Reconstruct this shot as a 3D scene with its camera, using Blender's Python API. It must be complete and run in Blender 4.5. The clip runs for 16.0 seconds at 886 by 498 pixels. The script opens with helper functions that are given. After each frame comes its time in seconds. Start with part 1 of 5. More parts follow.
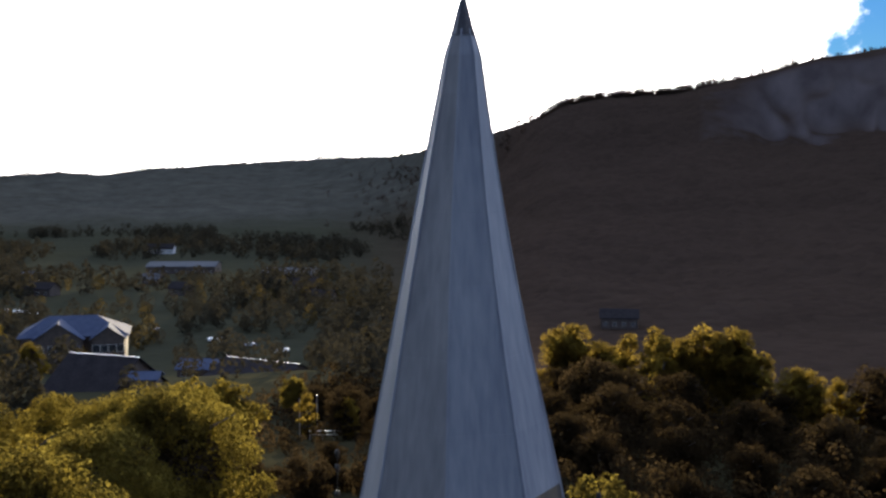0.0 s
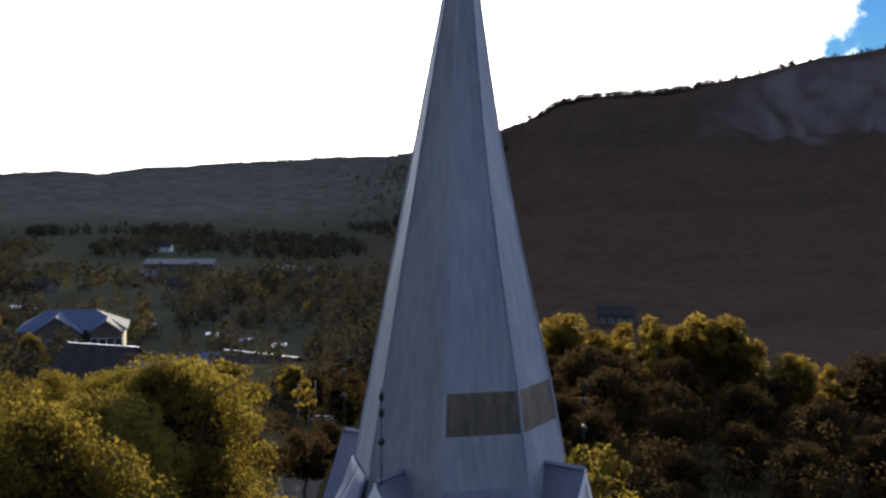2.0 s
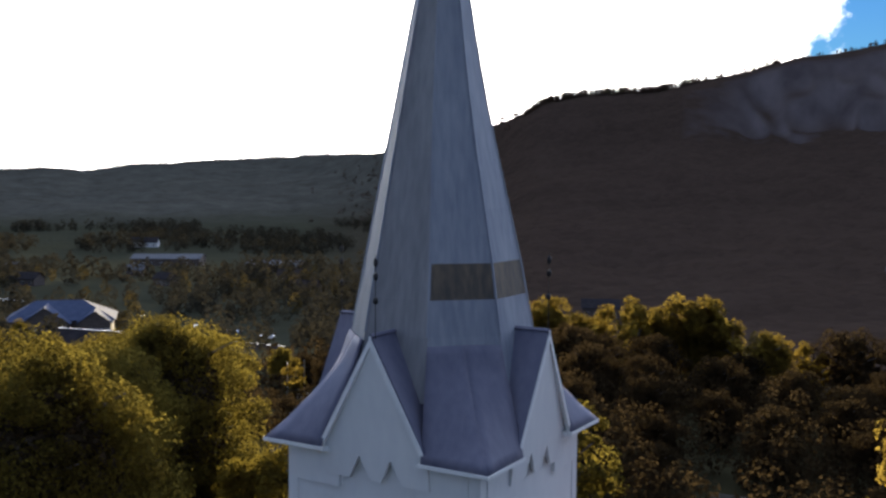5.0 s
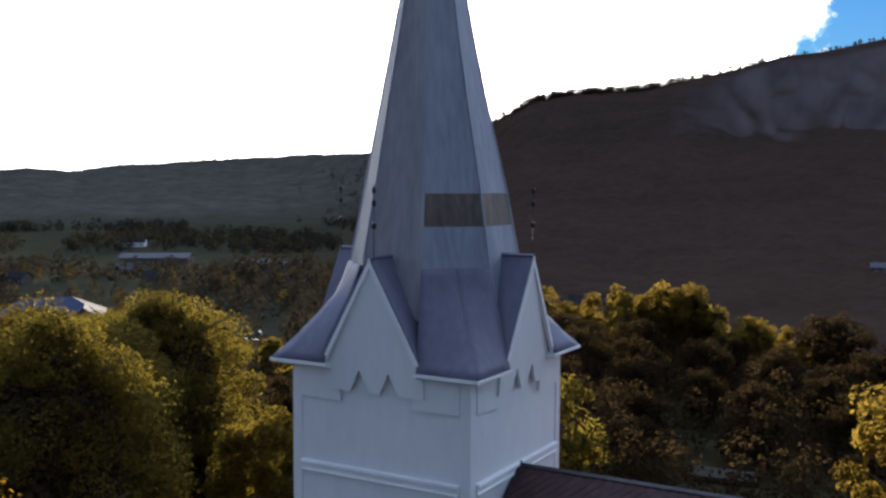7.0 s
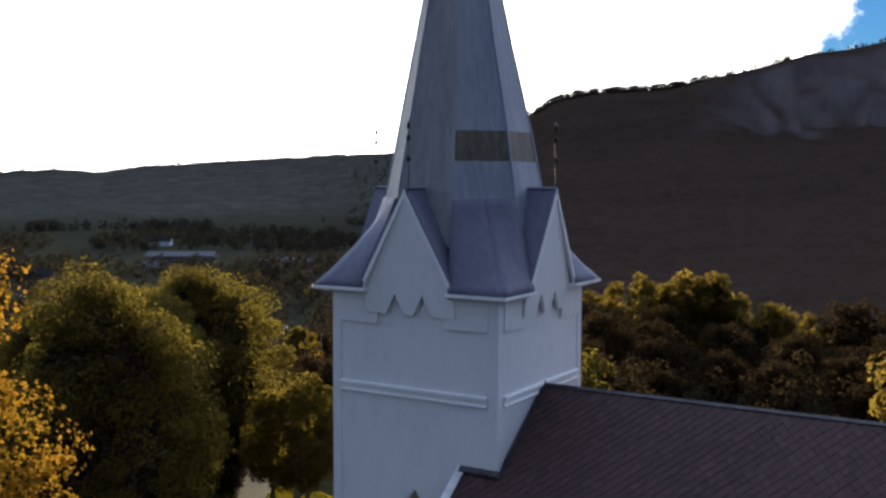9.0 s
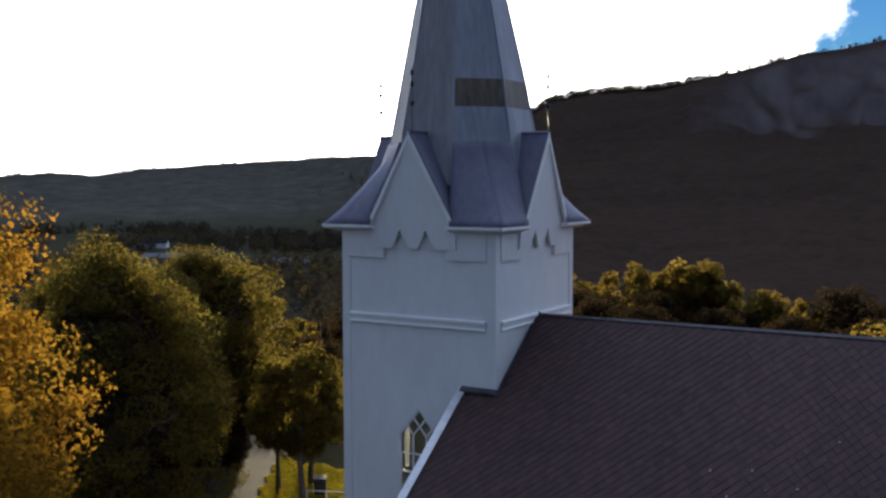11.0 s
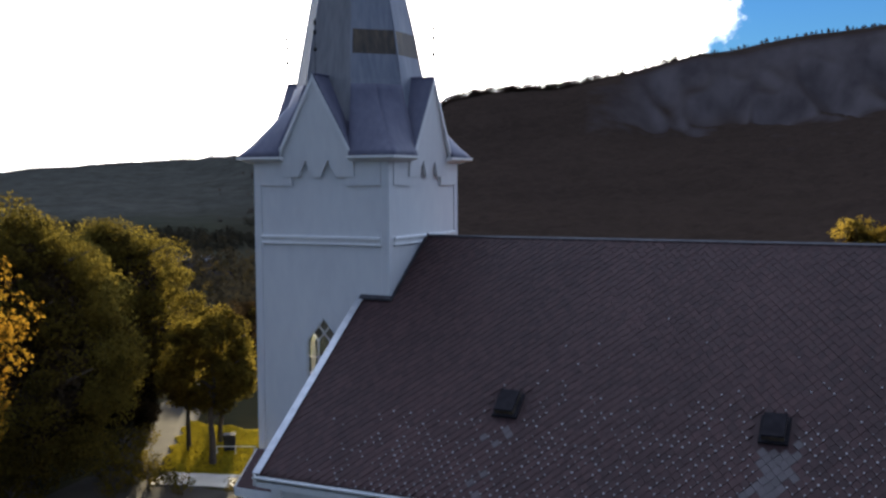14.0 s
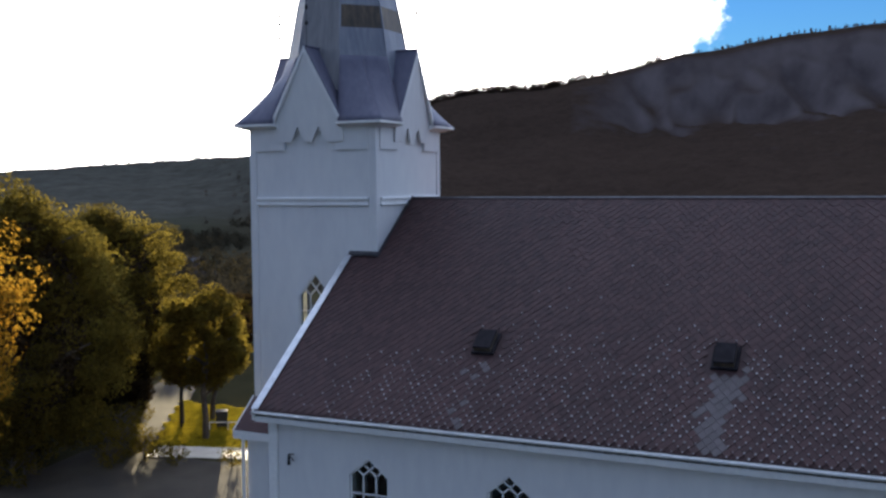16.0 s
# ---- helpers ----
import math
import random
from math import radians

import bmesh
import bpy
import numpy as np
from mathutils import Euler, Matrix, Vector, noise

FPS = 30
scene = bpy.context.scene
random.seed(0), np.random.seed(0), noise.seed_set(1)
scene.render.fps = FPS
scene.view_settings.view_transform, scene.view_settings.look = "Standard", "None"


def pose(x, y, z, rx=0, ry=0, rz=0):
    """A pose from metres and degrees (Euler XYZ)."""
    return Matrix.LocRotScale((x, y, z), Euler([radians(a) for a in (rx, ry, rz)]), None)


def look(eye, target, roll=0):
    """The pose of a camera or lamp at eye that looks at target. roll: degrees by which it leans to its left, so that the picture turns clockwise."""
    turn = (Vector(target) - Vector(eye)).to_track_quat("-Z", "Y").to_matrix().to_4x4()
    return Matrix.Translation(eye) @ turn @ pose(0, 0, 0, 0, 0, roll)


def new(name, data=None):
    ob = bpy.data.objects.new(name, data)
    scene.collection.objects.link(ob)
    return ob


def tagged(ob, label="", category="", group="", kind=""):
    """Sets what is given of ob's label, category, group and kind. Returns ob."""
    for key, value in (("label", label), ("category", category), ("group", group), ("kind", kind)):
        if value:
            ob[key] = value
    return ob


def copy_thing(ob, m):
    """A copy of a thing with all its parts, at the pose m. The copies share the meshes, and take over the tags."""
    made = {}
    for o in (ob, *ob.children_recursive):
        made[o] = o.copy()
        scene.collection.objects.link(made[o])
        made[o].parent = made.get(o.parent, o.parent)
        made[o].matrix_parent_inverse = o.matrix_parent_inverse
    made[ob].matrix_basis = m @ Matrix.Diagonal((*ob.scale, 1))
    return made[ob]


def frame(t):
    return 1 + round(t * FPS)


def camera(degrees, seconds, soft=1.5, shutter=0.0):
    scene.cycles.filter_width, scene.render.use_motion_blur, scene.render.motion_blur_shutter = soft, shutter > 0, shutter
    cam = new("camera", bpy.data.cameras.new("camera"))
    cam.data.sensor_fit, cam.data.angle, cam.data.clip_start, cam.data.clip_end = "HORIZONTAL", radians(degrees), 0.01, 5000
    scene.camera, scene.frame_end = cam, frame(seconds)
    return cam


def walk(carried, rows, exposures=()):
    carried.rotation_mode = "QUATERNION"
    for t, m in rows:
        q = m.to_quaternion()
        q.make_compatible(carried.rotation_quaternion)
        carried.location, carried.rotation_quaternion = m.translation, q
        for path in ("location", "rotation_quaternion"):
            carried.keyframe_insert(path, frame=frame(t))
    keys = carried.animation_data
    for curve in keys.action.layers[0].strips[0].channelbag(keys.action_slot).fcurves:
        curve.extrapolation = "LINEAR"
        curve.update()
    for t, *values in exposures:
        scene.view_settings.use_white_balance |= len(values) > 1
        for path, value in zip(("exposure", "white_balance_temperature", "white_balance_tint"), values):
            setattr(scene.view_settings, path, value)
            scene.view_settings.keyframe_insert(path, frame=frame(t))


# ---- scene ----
cam = camera(47.6, 16.0, soft=2.6)
PATH = [
    (0, (8.877, -14.987, 27.039), (7.833, -13.287, 26.902), 0.1),
    (0.5, (8.991, -15.254, 26.615), (7.947, -13.553, 26.479), 0.1),
    (1, (9.179, -15.591, 26.225), (8.135, -13.89, 26.09), 0.2),
    (1.5, (9.418, -15.978, 25.861), (8.375, -14.277, 25.725), 0.2),
    (2, (9.691, -16.399, 25.514), (8.652, -14.696, 25.378), 0.3),
    (2.5, (9.982, -16.842, 25.179), (8.945, -15.137, 25.041), 0.3),
    (3, (10.279, -17.294, 24.85), (9.248, -15.586, 24.713), 0.3),
    (3.5, (10.573, -17.749, 24.523), (9.541, -16.042, 24.384), 0.3),
    (4, (10.857, -18.2, 24.194), (9.828, -16.491, 24.055), 0.4),
    (6.5, (12.041, -20.308, 22.469), (11.043, -18.58, 22.331), 0.3),
    (7, (12.245, -20.725, 22.101), (11.249, -18.996, 21.963), 0.30),
    (7.5, (12.443, -21.140, 21.728), (11.419, -19.429, 21.590), 0.29),
    (8, (12.641, -21.556, 21.351), (11.602, -19.853, 21.212), 0.19),
    (8.5, (12.842, -21.979, 20.972), (11.825, -20.261, 20.835), 0.18),
    (9, (13.052, -22.411, 20.591), (12.017, -20.706, 20.454), 0.18),
    (11.5, (14.383, -24.883, 18.742), (13.355, -23.172, 18.610), -0.15),
    (12, (14.807, -25.556, 18.431), (13.779, -23.846, 18.298), -0.09),
    (12.5, (15.256, -26.260, 18.131), (14.263, -24.530, 17.997), -0.12),
    (13, (15.726, -26.994, 17.842), (14.743, -25.257, 17.709), -0.06),
    (13.5, (16.050, -27.512, 17.548), (15.137, -25.738, 17.417), -0.29),
    (14, (16.253, -27.844, 17.205), (15.393, -26.044, 17.071), -0.28),
    (14.5, (16.458, -28.324, 16.897), (15.630, -26.509, 16.765), -0.39),
    (15, (16.707, -28.872, 16.598), (15.884, -27.054, 16.465), -0.43),
    (15.5, (17.049, -29.397, 16.316), (16.221, -27.581, 16.184), -0.41),
    (16, (17.337, -29.900, 16.037), (16.501, -28.088, 15.905), -0.49),
]
walk(cam, [(t, look(eye, target, roll)) for t, eye, target, roll in PATH],
     exposures=[(0, 1.37, 6600, 13), (4.0, 1.35, 6600, 13), (6.5, 1.45, 6600, 13), (7.5, 1.45, 6600, 13), (9.2, 1.22, 6600, 13), (12.5, 1.12, 6600, 13), (14.0, 1.3, 6600, 13), (15.0, 1.6, 6600, 13), (15.5, 1.6, 6600, 13), (16.0, 1.5, 6600, 13)])

# ---------------------------------------------------------------- light
SUN_AZ, SUN_EL = radians(-34.6), radians(4.0)
TO_SUN = Vector((math.sin(SUN_AZ) * math.cos(SUN_EL), math.cos(SUN_AZ) * math.cos(SUN_EL), math.sin(SUN_EL)))
SKY_STRENGTH, SUN_STRENGTH, CLOUD_STRENGTH, SCATTERED = 0.07, 5.0, 3.4, 0.36

sun = new("sun", bpy.data.lights.new("sun", "SUN"))
sun.data.energy, sun.data.angle, sun.data.color = SUN_STRENGTH, radians(0.6), (1.0, 0.85, 0.55)
sun.matrix_world = look(TO_SUN * 200, (0, 0, 0))

world = bpy.data.worlds.new("evening_sky")
scene.world = world
world.use_nodes = True
wn, wl = world.node_tree.nodes, world.node_tree.links
wn.clear()
w_out = wn.new("ShaderNodeOutputWorld")
w_sky = wn.new("ShaderNodeTexSky")
w_sky.sky_type, w_sky.sun_disc = "NISHITA", False
w_sky.sun_elevation, w_sky.sun_rotation = SUN_EL, SUN_AZ
w_sky.dust_density, w_sky.ozone_density, w_sky.air_density = 0.0, 3.0, 1.0
w_bg = wn.new("ShaderNodeBackground")
w_bg.inputs[1].default_value = SKY_STRENGTH
w_cloud = wn.new("ShaderNodeBackground")
w_cloud.inputs[0].default_value = (1.0, 0.97, 0.92, 1)
w_cloud.inputs[1].default_value = CLOUD_STRENGTH
w_mix = wn.new("ShaderNodeMixShader")
w_tc = wn.new("ShaderNodeTexCoord")
w_dot = wn.new("ShaderNodeVectorMath")
w_dot.operation = "DOT_PRODUCT"
w_dot.inputs[1].default_value = TO_SUN
# the bright bank of cloud lies round a point below the sun
BANK_EL = radians(-8.0)
w_bank = wn.new("ShaderNodeVectorMath")
w_bank.operation = "DOT_PRODUCT"
w_bank.inputs[1].default_value = (math.sin(SUN_AZ) * math.cos(BANK_EL), math.cos(SUN_AZ) * math.cos(BANK_EL), math.sin(BANK_EL))
w_noise = wn.new("ShaderNodeTexNoise")
w_noise.inputs["Scale"].default_value, w_noise.inputs["Detail"].default_value = 13.0, 8.0
w_noise.inputs["Roughness"].default_value = 0.62
w_add = wn.new("ShaderNodeMath")
w_add.operation = "MULTIPLY_ADD"
w_add.inputs[1].default_value = 0.075
w_ramp = wn.new("ShaderNodeMapRange")
w_ramp.interpolation_type = "SMOOTHSTEP"
w_ramp.inputs["From Min"].default_value, w_ramp.inputs["From Max"].default_value = 0.904, 0.925
wl.new(w_tc.outputs["Generated"], w_dot.inputs[0])
wl.new(w_tc.outputs["Generated"], w_noise.inputs["Vector"])
wl.new(w_noise.outputs["Fac"], w_add.inputs[0])
wl.new(w_tc.outputs["Generated"], w_bank.inputs[0])
wl.new(w_bank.outputs["Value"], w_add.inputs[2])
wl.new(w_add.outputs[0], w_ramp.inputs["Value"])
# thinner clouds over the unseen sky, added as fill light and kept off the view
w_thin = wn.new("ShaderNodeBackground")
w_thin.inputs[0].default_value = (0.60, 0.74, 1.0, 1)
w_map = wn.new("ShaderNodeMapping")
w_map.inputs["Location"].default_value = (3.1, 1.4, 0.6)
w_map.inputs["Scale"].default_value = (1, 1, 1.8)
w_noise2 = wn.new("ShaderNodeTexNoise")
w_noise2.inputs["Scale"].default_value, w_noise2.inputs["Detail"].default_value = 1.8, 6.0
w_cover = wn.new("ShaderNodeMapRange")
w_cover.inputs["From Min"].default_value, w_cover.inputs["From Max"].default_value = 0.38, 0.58
w_mix2 = wn.new("ShaderNodeMixShader")
wl.new(w_tc.outputs["Generated"], w_map.inputs[0])
wl.new(w_map.outputs[0], w_noise2.inputs["Vector"])
wl.new(w_noise2.outputs["Fac"], w_cover.inputs["Value"])
w_gap = wn.new("ShaderNodeMapRange")
w_gap.inputs["From Min"].default_value, w_gap.inputs["From Max"].default_value = 0.78, 0.45
w_both = wn.new("ShaderNodeMath")
w_both.operation = "MULTIPLY"
wl.new(w_dot.outputs["Value"], w_gap.inputs["Value"])
# unseen overhead they reach right across, brighter towards the sun, to light the hills
w_xyz = wn.new("ShaderNodeSeparateXYZ")
wl.new(w_tc.outputs["Generated"], w_xyz.inputs[0])
w_high = wn.new("ShaderNodeMapRange")
w_high.inputs["From Min"].default_value, w_high.inputs["From Max"].default_value = 0.22, 0.38
wl.new(w_xyz.outputs["Z"], w_high.inputs["Value"])
w_reach = wn.new("ShaderNodeMath")
w_reach.operation = "MAXIMUM"
wl.new(w_gap.outputs[0], w_reach.inputs[0])
wl.new(w_high.outputs[0], w_reach.inputs[1])
w_near = wn.new("ShaderNodeMapRange")
w_near.inputs["From Min"].default_value, w_near.inputs["From Max"].default_value = -0.2, 1.0
w_near.inputs["To Min"].default_value, w_near.inputs["To Max"].default_value = SCATTERED, SCATTERED * 5.5
wl.new(w_dot.outputs["Value"], w_near.inputs["Value"])
wl.new(w_near.outputs[0], w_thin.inputs[1])
wl.new(w_cover.outputs[0], w_both.inputs[0])
wl.new(w_reach.outputs[0], w_both.inputs[1])
wl.new(w_both.outputs[0], w_mix2.inputs[0])
wl.new(w_bg.outputs[0], w_mix2.inputs[1])
wl.new(w_thin.outputs[0], w_mix2.inputs[2])
w_tint = wn.new("ShaderNodeMix")
w_tint.data_type, w_tint.blend_type = "RGBA", "MULTIPLY"
w_tint.inputs[0].default_value = 1.0
w_tint.inputs[7].default_value = (0.50, 0.88, 1.42, 1)
wl.new(w_sky.outputs[0], w_tint.inputs[6])
wl.new(w_tint.outputs[2], w_bg.inputs[0])
wl.new(w_ramp.outputs[0], w_mix.inputs[0])
wl.new(w_mix2.outputs[0], w_mix.inputs[1])
wl.new(w_cloud.outputs[0], w_mix.inputs[2])
wl.new(w_mix.outputs[0], w_out.inputs[0])


# ---------------------------------------------------------------- materials
def surface(name, dark, light, scale=1.0, rough=0.7, metal=0.0, fine=8.0, bump=0.15, stretch=(1, 1, 1), island=0.0, spec=0.4):
    """A worn surface: two colours mixed by coarse and fine noise, and by chance from piece to piece."""
    m = bpy.data.materials.new(name)
    m.use_nodes = True
    n, l = m.node_tree.nodes, m.node_tree.links
    b = n["Principled BSDF"]
    geo = n.new("ShaderNodeNewGeometry")
    mp = n.new("ShaderNodeMapping")
    mp.inputs["Scale"].default_value = stretch
    l.new(geo.outputs["Position"], mp.inputs["Vector"])
    n1, n2 = n.new("ShaderNodeTexNoise"), n.new("ShaderNodeTexNoise")
    n1.inputs["Scale"].default_value, n1.inputs["Detail"].default_value = scale, 4
    n2.inputs["Scale"].default_value, n2.inputs["Detail"].default_value = scale * fine, 5
    l.new(mp.outputs[0], n1.inputs["Vector"])
    l.new(mp.outputs[0], n2.inputs["Vector"])
    mixed = n.new("ShaderNodeMath")
    mixed.operation = "MULTIPLY_ADD"
    mixed.inputs[1].default_value = 0.5
    half = n.new("ShaderNodeMath")
    half.operation = "MULTIPLY"
    half.inputs[1].default_value = 0.5
    l.new(n2.outputs["Fac"], mixed.inputs[0])
    l.new(n1.outputs["Fac"], half.inputs[0])
    l.new(half.outputs[0], mixed.inputs[2])
    last = mixed.outputs[0]
    rg = n.new("ShaderNodeMapRange")
    rg.inputs["From Min"].default_value, rg.inputs["From Max"].default_value = 0.36, 0.64
    l.new(last, rg.inputs["Value"])
    last = rg.outputs[0]
    if island:
        info = n.new("ShaderNodeObjectInfo")
        sm = n.new("ShaderNodeMath")
        sm.operation = "ADD"
        l.new(geo.outputs["Random Per Island"], sm.inputs[0])
        l.new(info.outputs["Random"], sm.inputs[1])
        fr = n.new("ShaderNodeMath")
        fr.operation = "FRACT"
        l.new(sm.outputs[0], fr.inputs[0])
        mx = n.new("ShaderNodeMix")
        mx.inputs[0].default_value = island
        l.new(last, mx.inputs[2])
        l.new(fr.outputs[0], mx.inputs[3])
        last = mx.outputs[0]
    col = n.new("ShaderNodeMix")
    col.data_type = "RGBA"
    col.inputs[6].default_value, col.inputs[7].default_value = (*dark, 1), (*light, 1)
    l.new(last, col.inputs[0])
    l.new(col.outputs[2], b.inputs["Base Color"])
    b.inputs["Metallic"].default_value = metal
    b.inputs["Specular IOR Level"].default_value = spec
    rr = n.new("ShaderNodeMapRange")
    rr.inputs["To Min"].default_value, rr.inputs["To Max"].default_value = max(0.05, rough - 0.12), min(1, rough + 0.12)
    l.new(n2.outputs["Fac"], rr.inputs["Value"])
    l.new(rr.outputs[0], b.inputs["Roughness"])
    if bump:
        bp = n.new("ShaderNodeBump")
        bp.inputs["Strength"].default_value, bp.inputs["Distance"].default_value = bump, 0.02
        l.new(n2.outputs["Fac"], bp.inputs["Height"])
        l.new(bp.outputs[0], b.inputs["Normal"])
    return m


def leafage(name, dark, light, glow=0.45, face=(1, 1, 1)):
    """Leaves that let part of the light through, each with its own colour."""
    m = bpy.data.materials.new(name)
    m.use_nodes = True
    n, l = m.node_tree.nodes, m.node_tree.links
    n.clear()
    out = n.new("ShaderNodeOutputMaterial")
    geo = n.new("ShaderNodeNewGeometry")
    info = n.new("ShaderNodeObjectInfo")
    ns = n.new("ShaderNodeTexNoise")
    ns.inputs["Scale"].default_value, ns.inputs["Detail"].default_value = 0.35, 3
    l.new(geo.outputs["Position"], ns.inputs["Vector"])
    a = n.new("ShaderNodeMath")
    a.operation = "MULTIPLY_ADD"
    a.inputs[1].default_value = 0.25
    l.new(geo.outputs["Random Per Island"], a.inputs[0])
    rg = n.new("ShaderNodeMapRange")
    rg.inputs["From Min"].default_value, rg.inputs["From Max"].default_value = 0.3, 0.7
    rg.inputs["To Min"].default_value, rg.inputs["To Max"].default_value = 0.1, 0.7
    l.new(ns.outputs["Fac"], rg.inputs["Value"])
    l.new(rg.outputs[0], a.inputs[2])
    col = n.new("ShaderNodeMix")
    col.data_type = "RGBA"
    col.inputs[6].default_value, col.inputs[7].default_value = (*dark, 1), (*light, 1)
    l.new(a.outputs[0], col.inputs[0])
    hsv = n.new("ShaderNodeHueSaturation")
    v = n.new("ShaderNodeMapRange")
    v.inputs["To Min"].default_value, v.inputs["To Max"].default_value = 0.8, 1.2
    l.new(info.outputs["Random"], v.inputs["Value"])
    l.new(v.outputs[0], hsv.inputs["Value"])
    l.new(col.outputs[2], hsv.inputs["Color"])
    df, tr, mx = n.new("ShaderNodeBsdfDiffuse"), n.new("ShaderNodeBsdfTranslucent"), n.new("ShaderNodeMixShader")
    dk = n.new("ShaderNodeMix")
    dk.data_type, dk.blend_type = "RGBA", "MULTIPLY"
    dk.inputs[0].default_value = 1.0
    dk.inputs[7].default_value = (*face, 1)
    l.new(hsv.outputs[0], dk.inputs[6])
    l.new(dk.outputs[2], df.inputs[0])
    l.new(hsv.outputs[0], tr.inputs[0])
    mx.inputs[0].default_value = glow
    l.new(df.outputs[0], mx.inputs[1])
    l.new(tr.outputs[0], mx.inputs[2])
    l.new(mx.outputs[0], out.inputs[0])
    return m


def clear_glass(name, tint):
    m = bpy.data.materials.new(name)
    m.use_nodes = True
    b = m.node_tree.nodes["Principled BSDF"]
    b.inputs["Base Color"].default_value = (*tint, 1)
    b.inputs["Transmission Weight"].default_value = 1.0
    b.inputs["Roughness"].default_value = 0.04
    b.inputs["IOR"].default_value = 1.2
    return m


WHITE = surface("white_paint", (0.60, 0.60, 0.605), (0.67, 0.67, 0.66), 0.5, 0.55, fine=9, bump=0.04, stretch=(1, 1, 0.35))
TRIM = surface("white_trim", (0.66, 0.66, 0.65), (0.77, 0.77, 0.755), 1.5, 0.5, fine=10, bump=0.05)
SPIRE = surface("spire_sheet", (0.14, 0.155, 0.20), (0.27, 0.285, 0.32), 1.3, 0.6, metal=0.05, fine=6, bump=0.08, stretch=(1, 1, 0.10), island=0.2)
SPIRE_GREY = surface("grey_spire_sheet", (0.135, 0.135, 0.145), (0.25, 0.245, 0.25), 1.3, 0.62, metal=0.05, fine=6, bump=0.08, stretch=(1, 1, 0.10), island=0.2)
BROACH = surface("broach_sheet", (0.080, 0.082, 0.125), (0.130, 0.128, 0.175), 0.9, 0.62, metal=0.05, fine=7, bump=0.08, stretch=(1, 1, 0.25))
RUST = surface("rusted_sheet", (0.060, 0.050, 0.042), (0.155, 0.115, 0.075), 2.2, 0.6, metal=0.2, fine=4, bump=0.15, stretch=(1, 1, 0.25))
SLATE = surface("slate", (0.034, 0.0168, 0.0165), (0.080, 0.040, 0.038), 0.35, 0.66, spec=0.25, fine=20, bump=0.2, stretch=(1, 0.3, 0.3), island=0.45)
SLATE_PALE = surface("washed_slate", (0.042, 0.031, 0.033), (0.082, 0.063, 0.067), 0.6, 0.5, fine=14, bump=0.2, island=0.5)
ZINC = surface("zinc", (0.42, 0.43, 0.45), (0.62, 0.63, 0.65), 3, 0.35, metal=0.7, bump=0.03)
CLIP = surface("clip_metal", (0.13, 0.12, 0.13), (0.40, 0.38, 0.39), 5, 0.4, metal=0.1, bump=0.0, island=0.6)
LEAD = surface("lead", (0.035, 0.034, 0.040), (0.075, 0.073, 0.08), 3, 0.45, metal=0.5, bump=0.05)
IRON = surface("dark_iron", (0.015, 0.015, 0.016), (0.04, 0.038, 0.036), 6, 0.5, metal=0.6, bump=0.05)
DARK_WOOD = surface("dark_wood", (0.03, 0.022, 0.018), (0.09, 0.065, 0.05), 3, 0.75, fine=6, bump=0.2)
GLASS = clear_glass("window_glass", (0.75, 0.8, 0.8))
ASPHALT = surface("asphalt", (0.030, 0.026, 0.022), (0.062, 0.053, 0.043), 0.35, 0.88, fine=40, bump=0.35, spec=0.1)
GRAVEL = surface("pale_gravel", (0.34, 0.31, 0.26), (0.56, 0.52, 0.44), 0.8, 0.66, fine=30, bump=0.4)
BARK = surface("bark", (0.03, 0.024, 0.02), (0.10, 0.08, 0.065), 3, 0.9, fine=5, bump=0.5, stretch=(1, 1, 0.3))
# dark brown for the core cards: inner shade of crowns put into the colour
CROWN_SHADE = surface("crown_shade", (0.020, 0.014, 0.008), (0.046, 0.032, 0.018), 3, 0.9, fine=5, bump=0.3, spec=0.1)
BLADE = leafage("grass_blade", (0.13, 0.11, 0.012), (0.45, 0.345, 0.028), 0.55)
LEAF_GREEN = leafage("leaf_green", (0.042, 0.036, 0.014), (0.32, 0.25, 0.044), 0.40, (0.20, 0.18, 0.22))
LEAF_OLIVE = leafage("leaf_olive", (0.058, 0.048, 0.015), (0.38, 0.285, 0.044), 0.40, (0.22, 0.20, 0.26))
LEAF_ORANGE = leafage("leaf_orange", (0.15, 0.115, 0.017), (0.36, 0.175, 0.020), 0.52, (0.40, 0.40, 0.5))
# foliage lying in shadow: the shade is put into this dark colour
LEAF_SHADE = leafage("leaf_shade", (0.028, 0.020, 0.012), (0.062, 0.043, 0.020), 0.40, (0.34, 0.31, 0.32))
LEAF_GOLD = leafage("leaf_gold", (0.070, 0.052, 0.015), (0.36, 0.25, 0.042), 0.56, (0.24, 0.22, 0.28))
LEAF_AUTUMN = leafage("leaf_autumn", (0.050, 0.042, 0.018), (0.125, 0.092, 0.036), 0.4, (0.6, 0.6, 0.6))
LEAF_VALLEY = leafage("leaf_valley", (0.038, 0.034, 0.024), (0.056, 0.049, 0.033), 0.25)
FOREST = leafage("hill_forest", (0.044, 0.031, 0.024), (0.064, 0.046, 0.035), 0.3)
# leaves of the far hill, with haze put into the pale colour
FOREST_HAZED = leafage("hazed_forest", (0.105, 0.103, 0.088), (0.135, 0.132, 0.114), 0.3)
BRICK = surface("brown_cladding", (0.06, 0.045, 0.04), (0.13, 0.10, 0.085), 1, 0.8)
PALE_ROOF = surface("pale_metal_roof", (0.042, 0.056, 0.100), (0.072, 0.088, 0.140), 0.5, 0.9, spec=0.05)
GREY_ROOF = surface("grey_roof", (0.065, 0.07, 0.08), (0.10, 0.105, 0.12), 0.5, 0.85, spec=0.1)
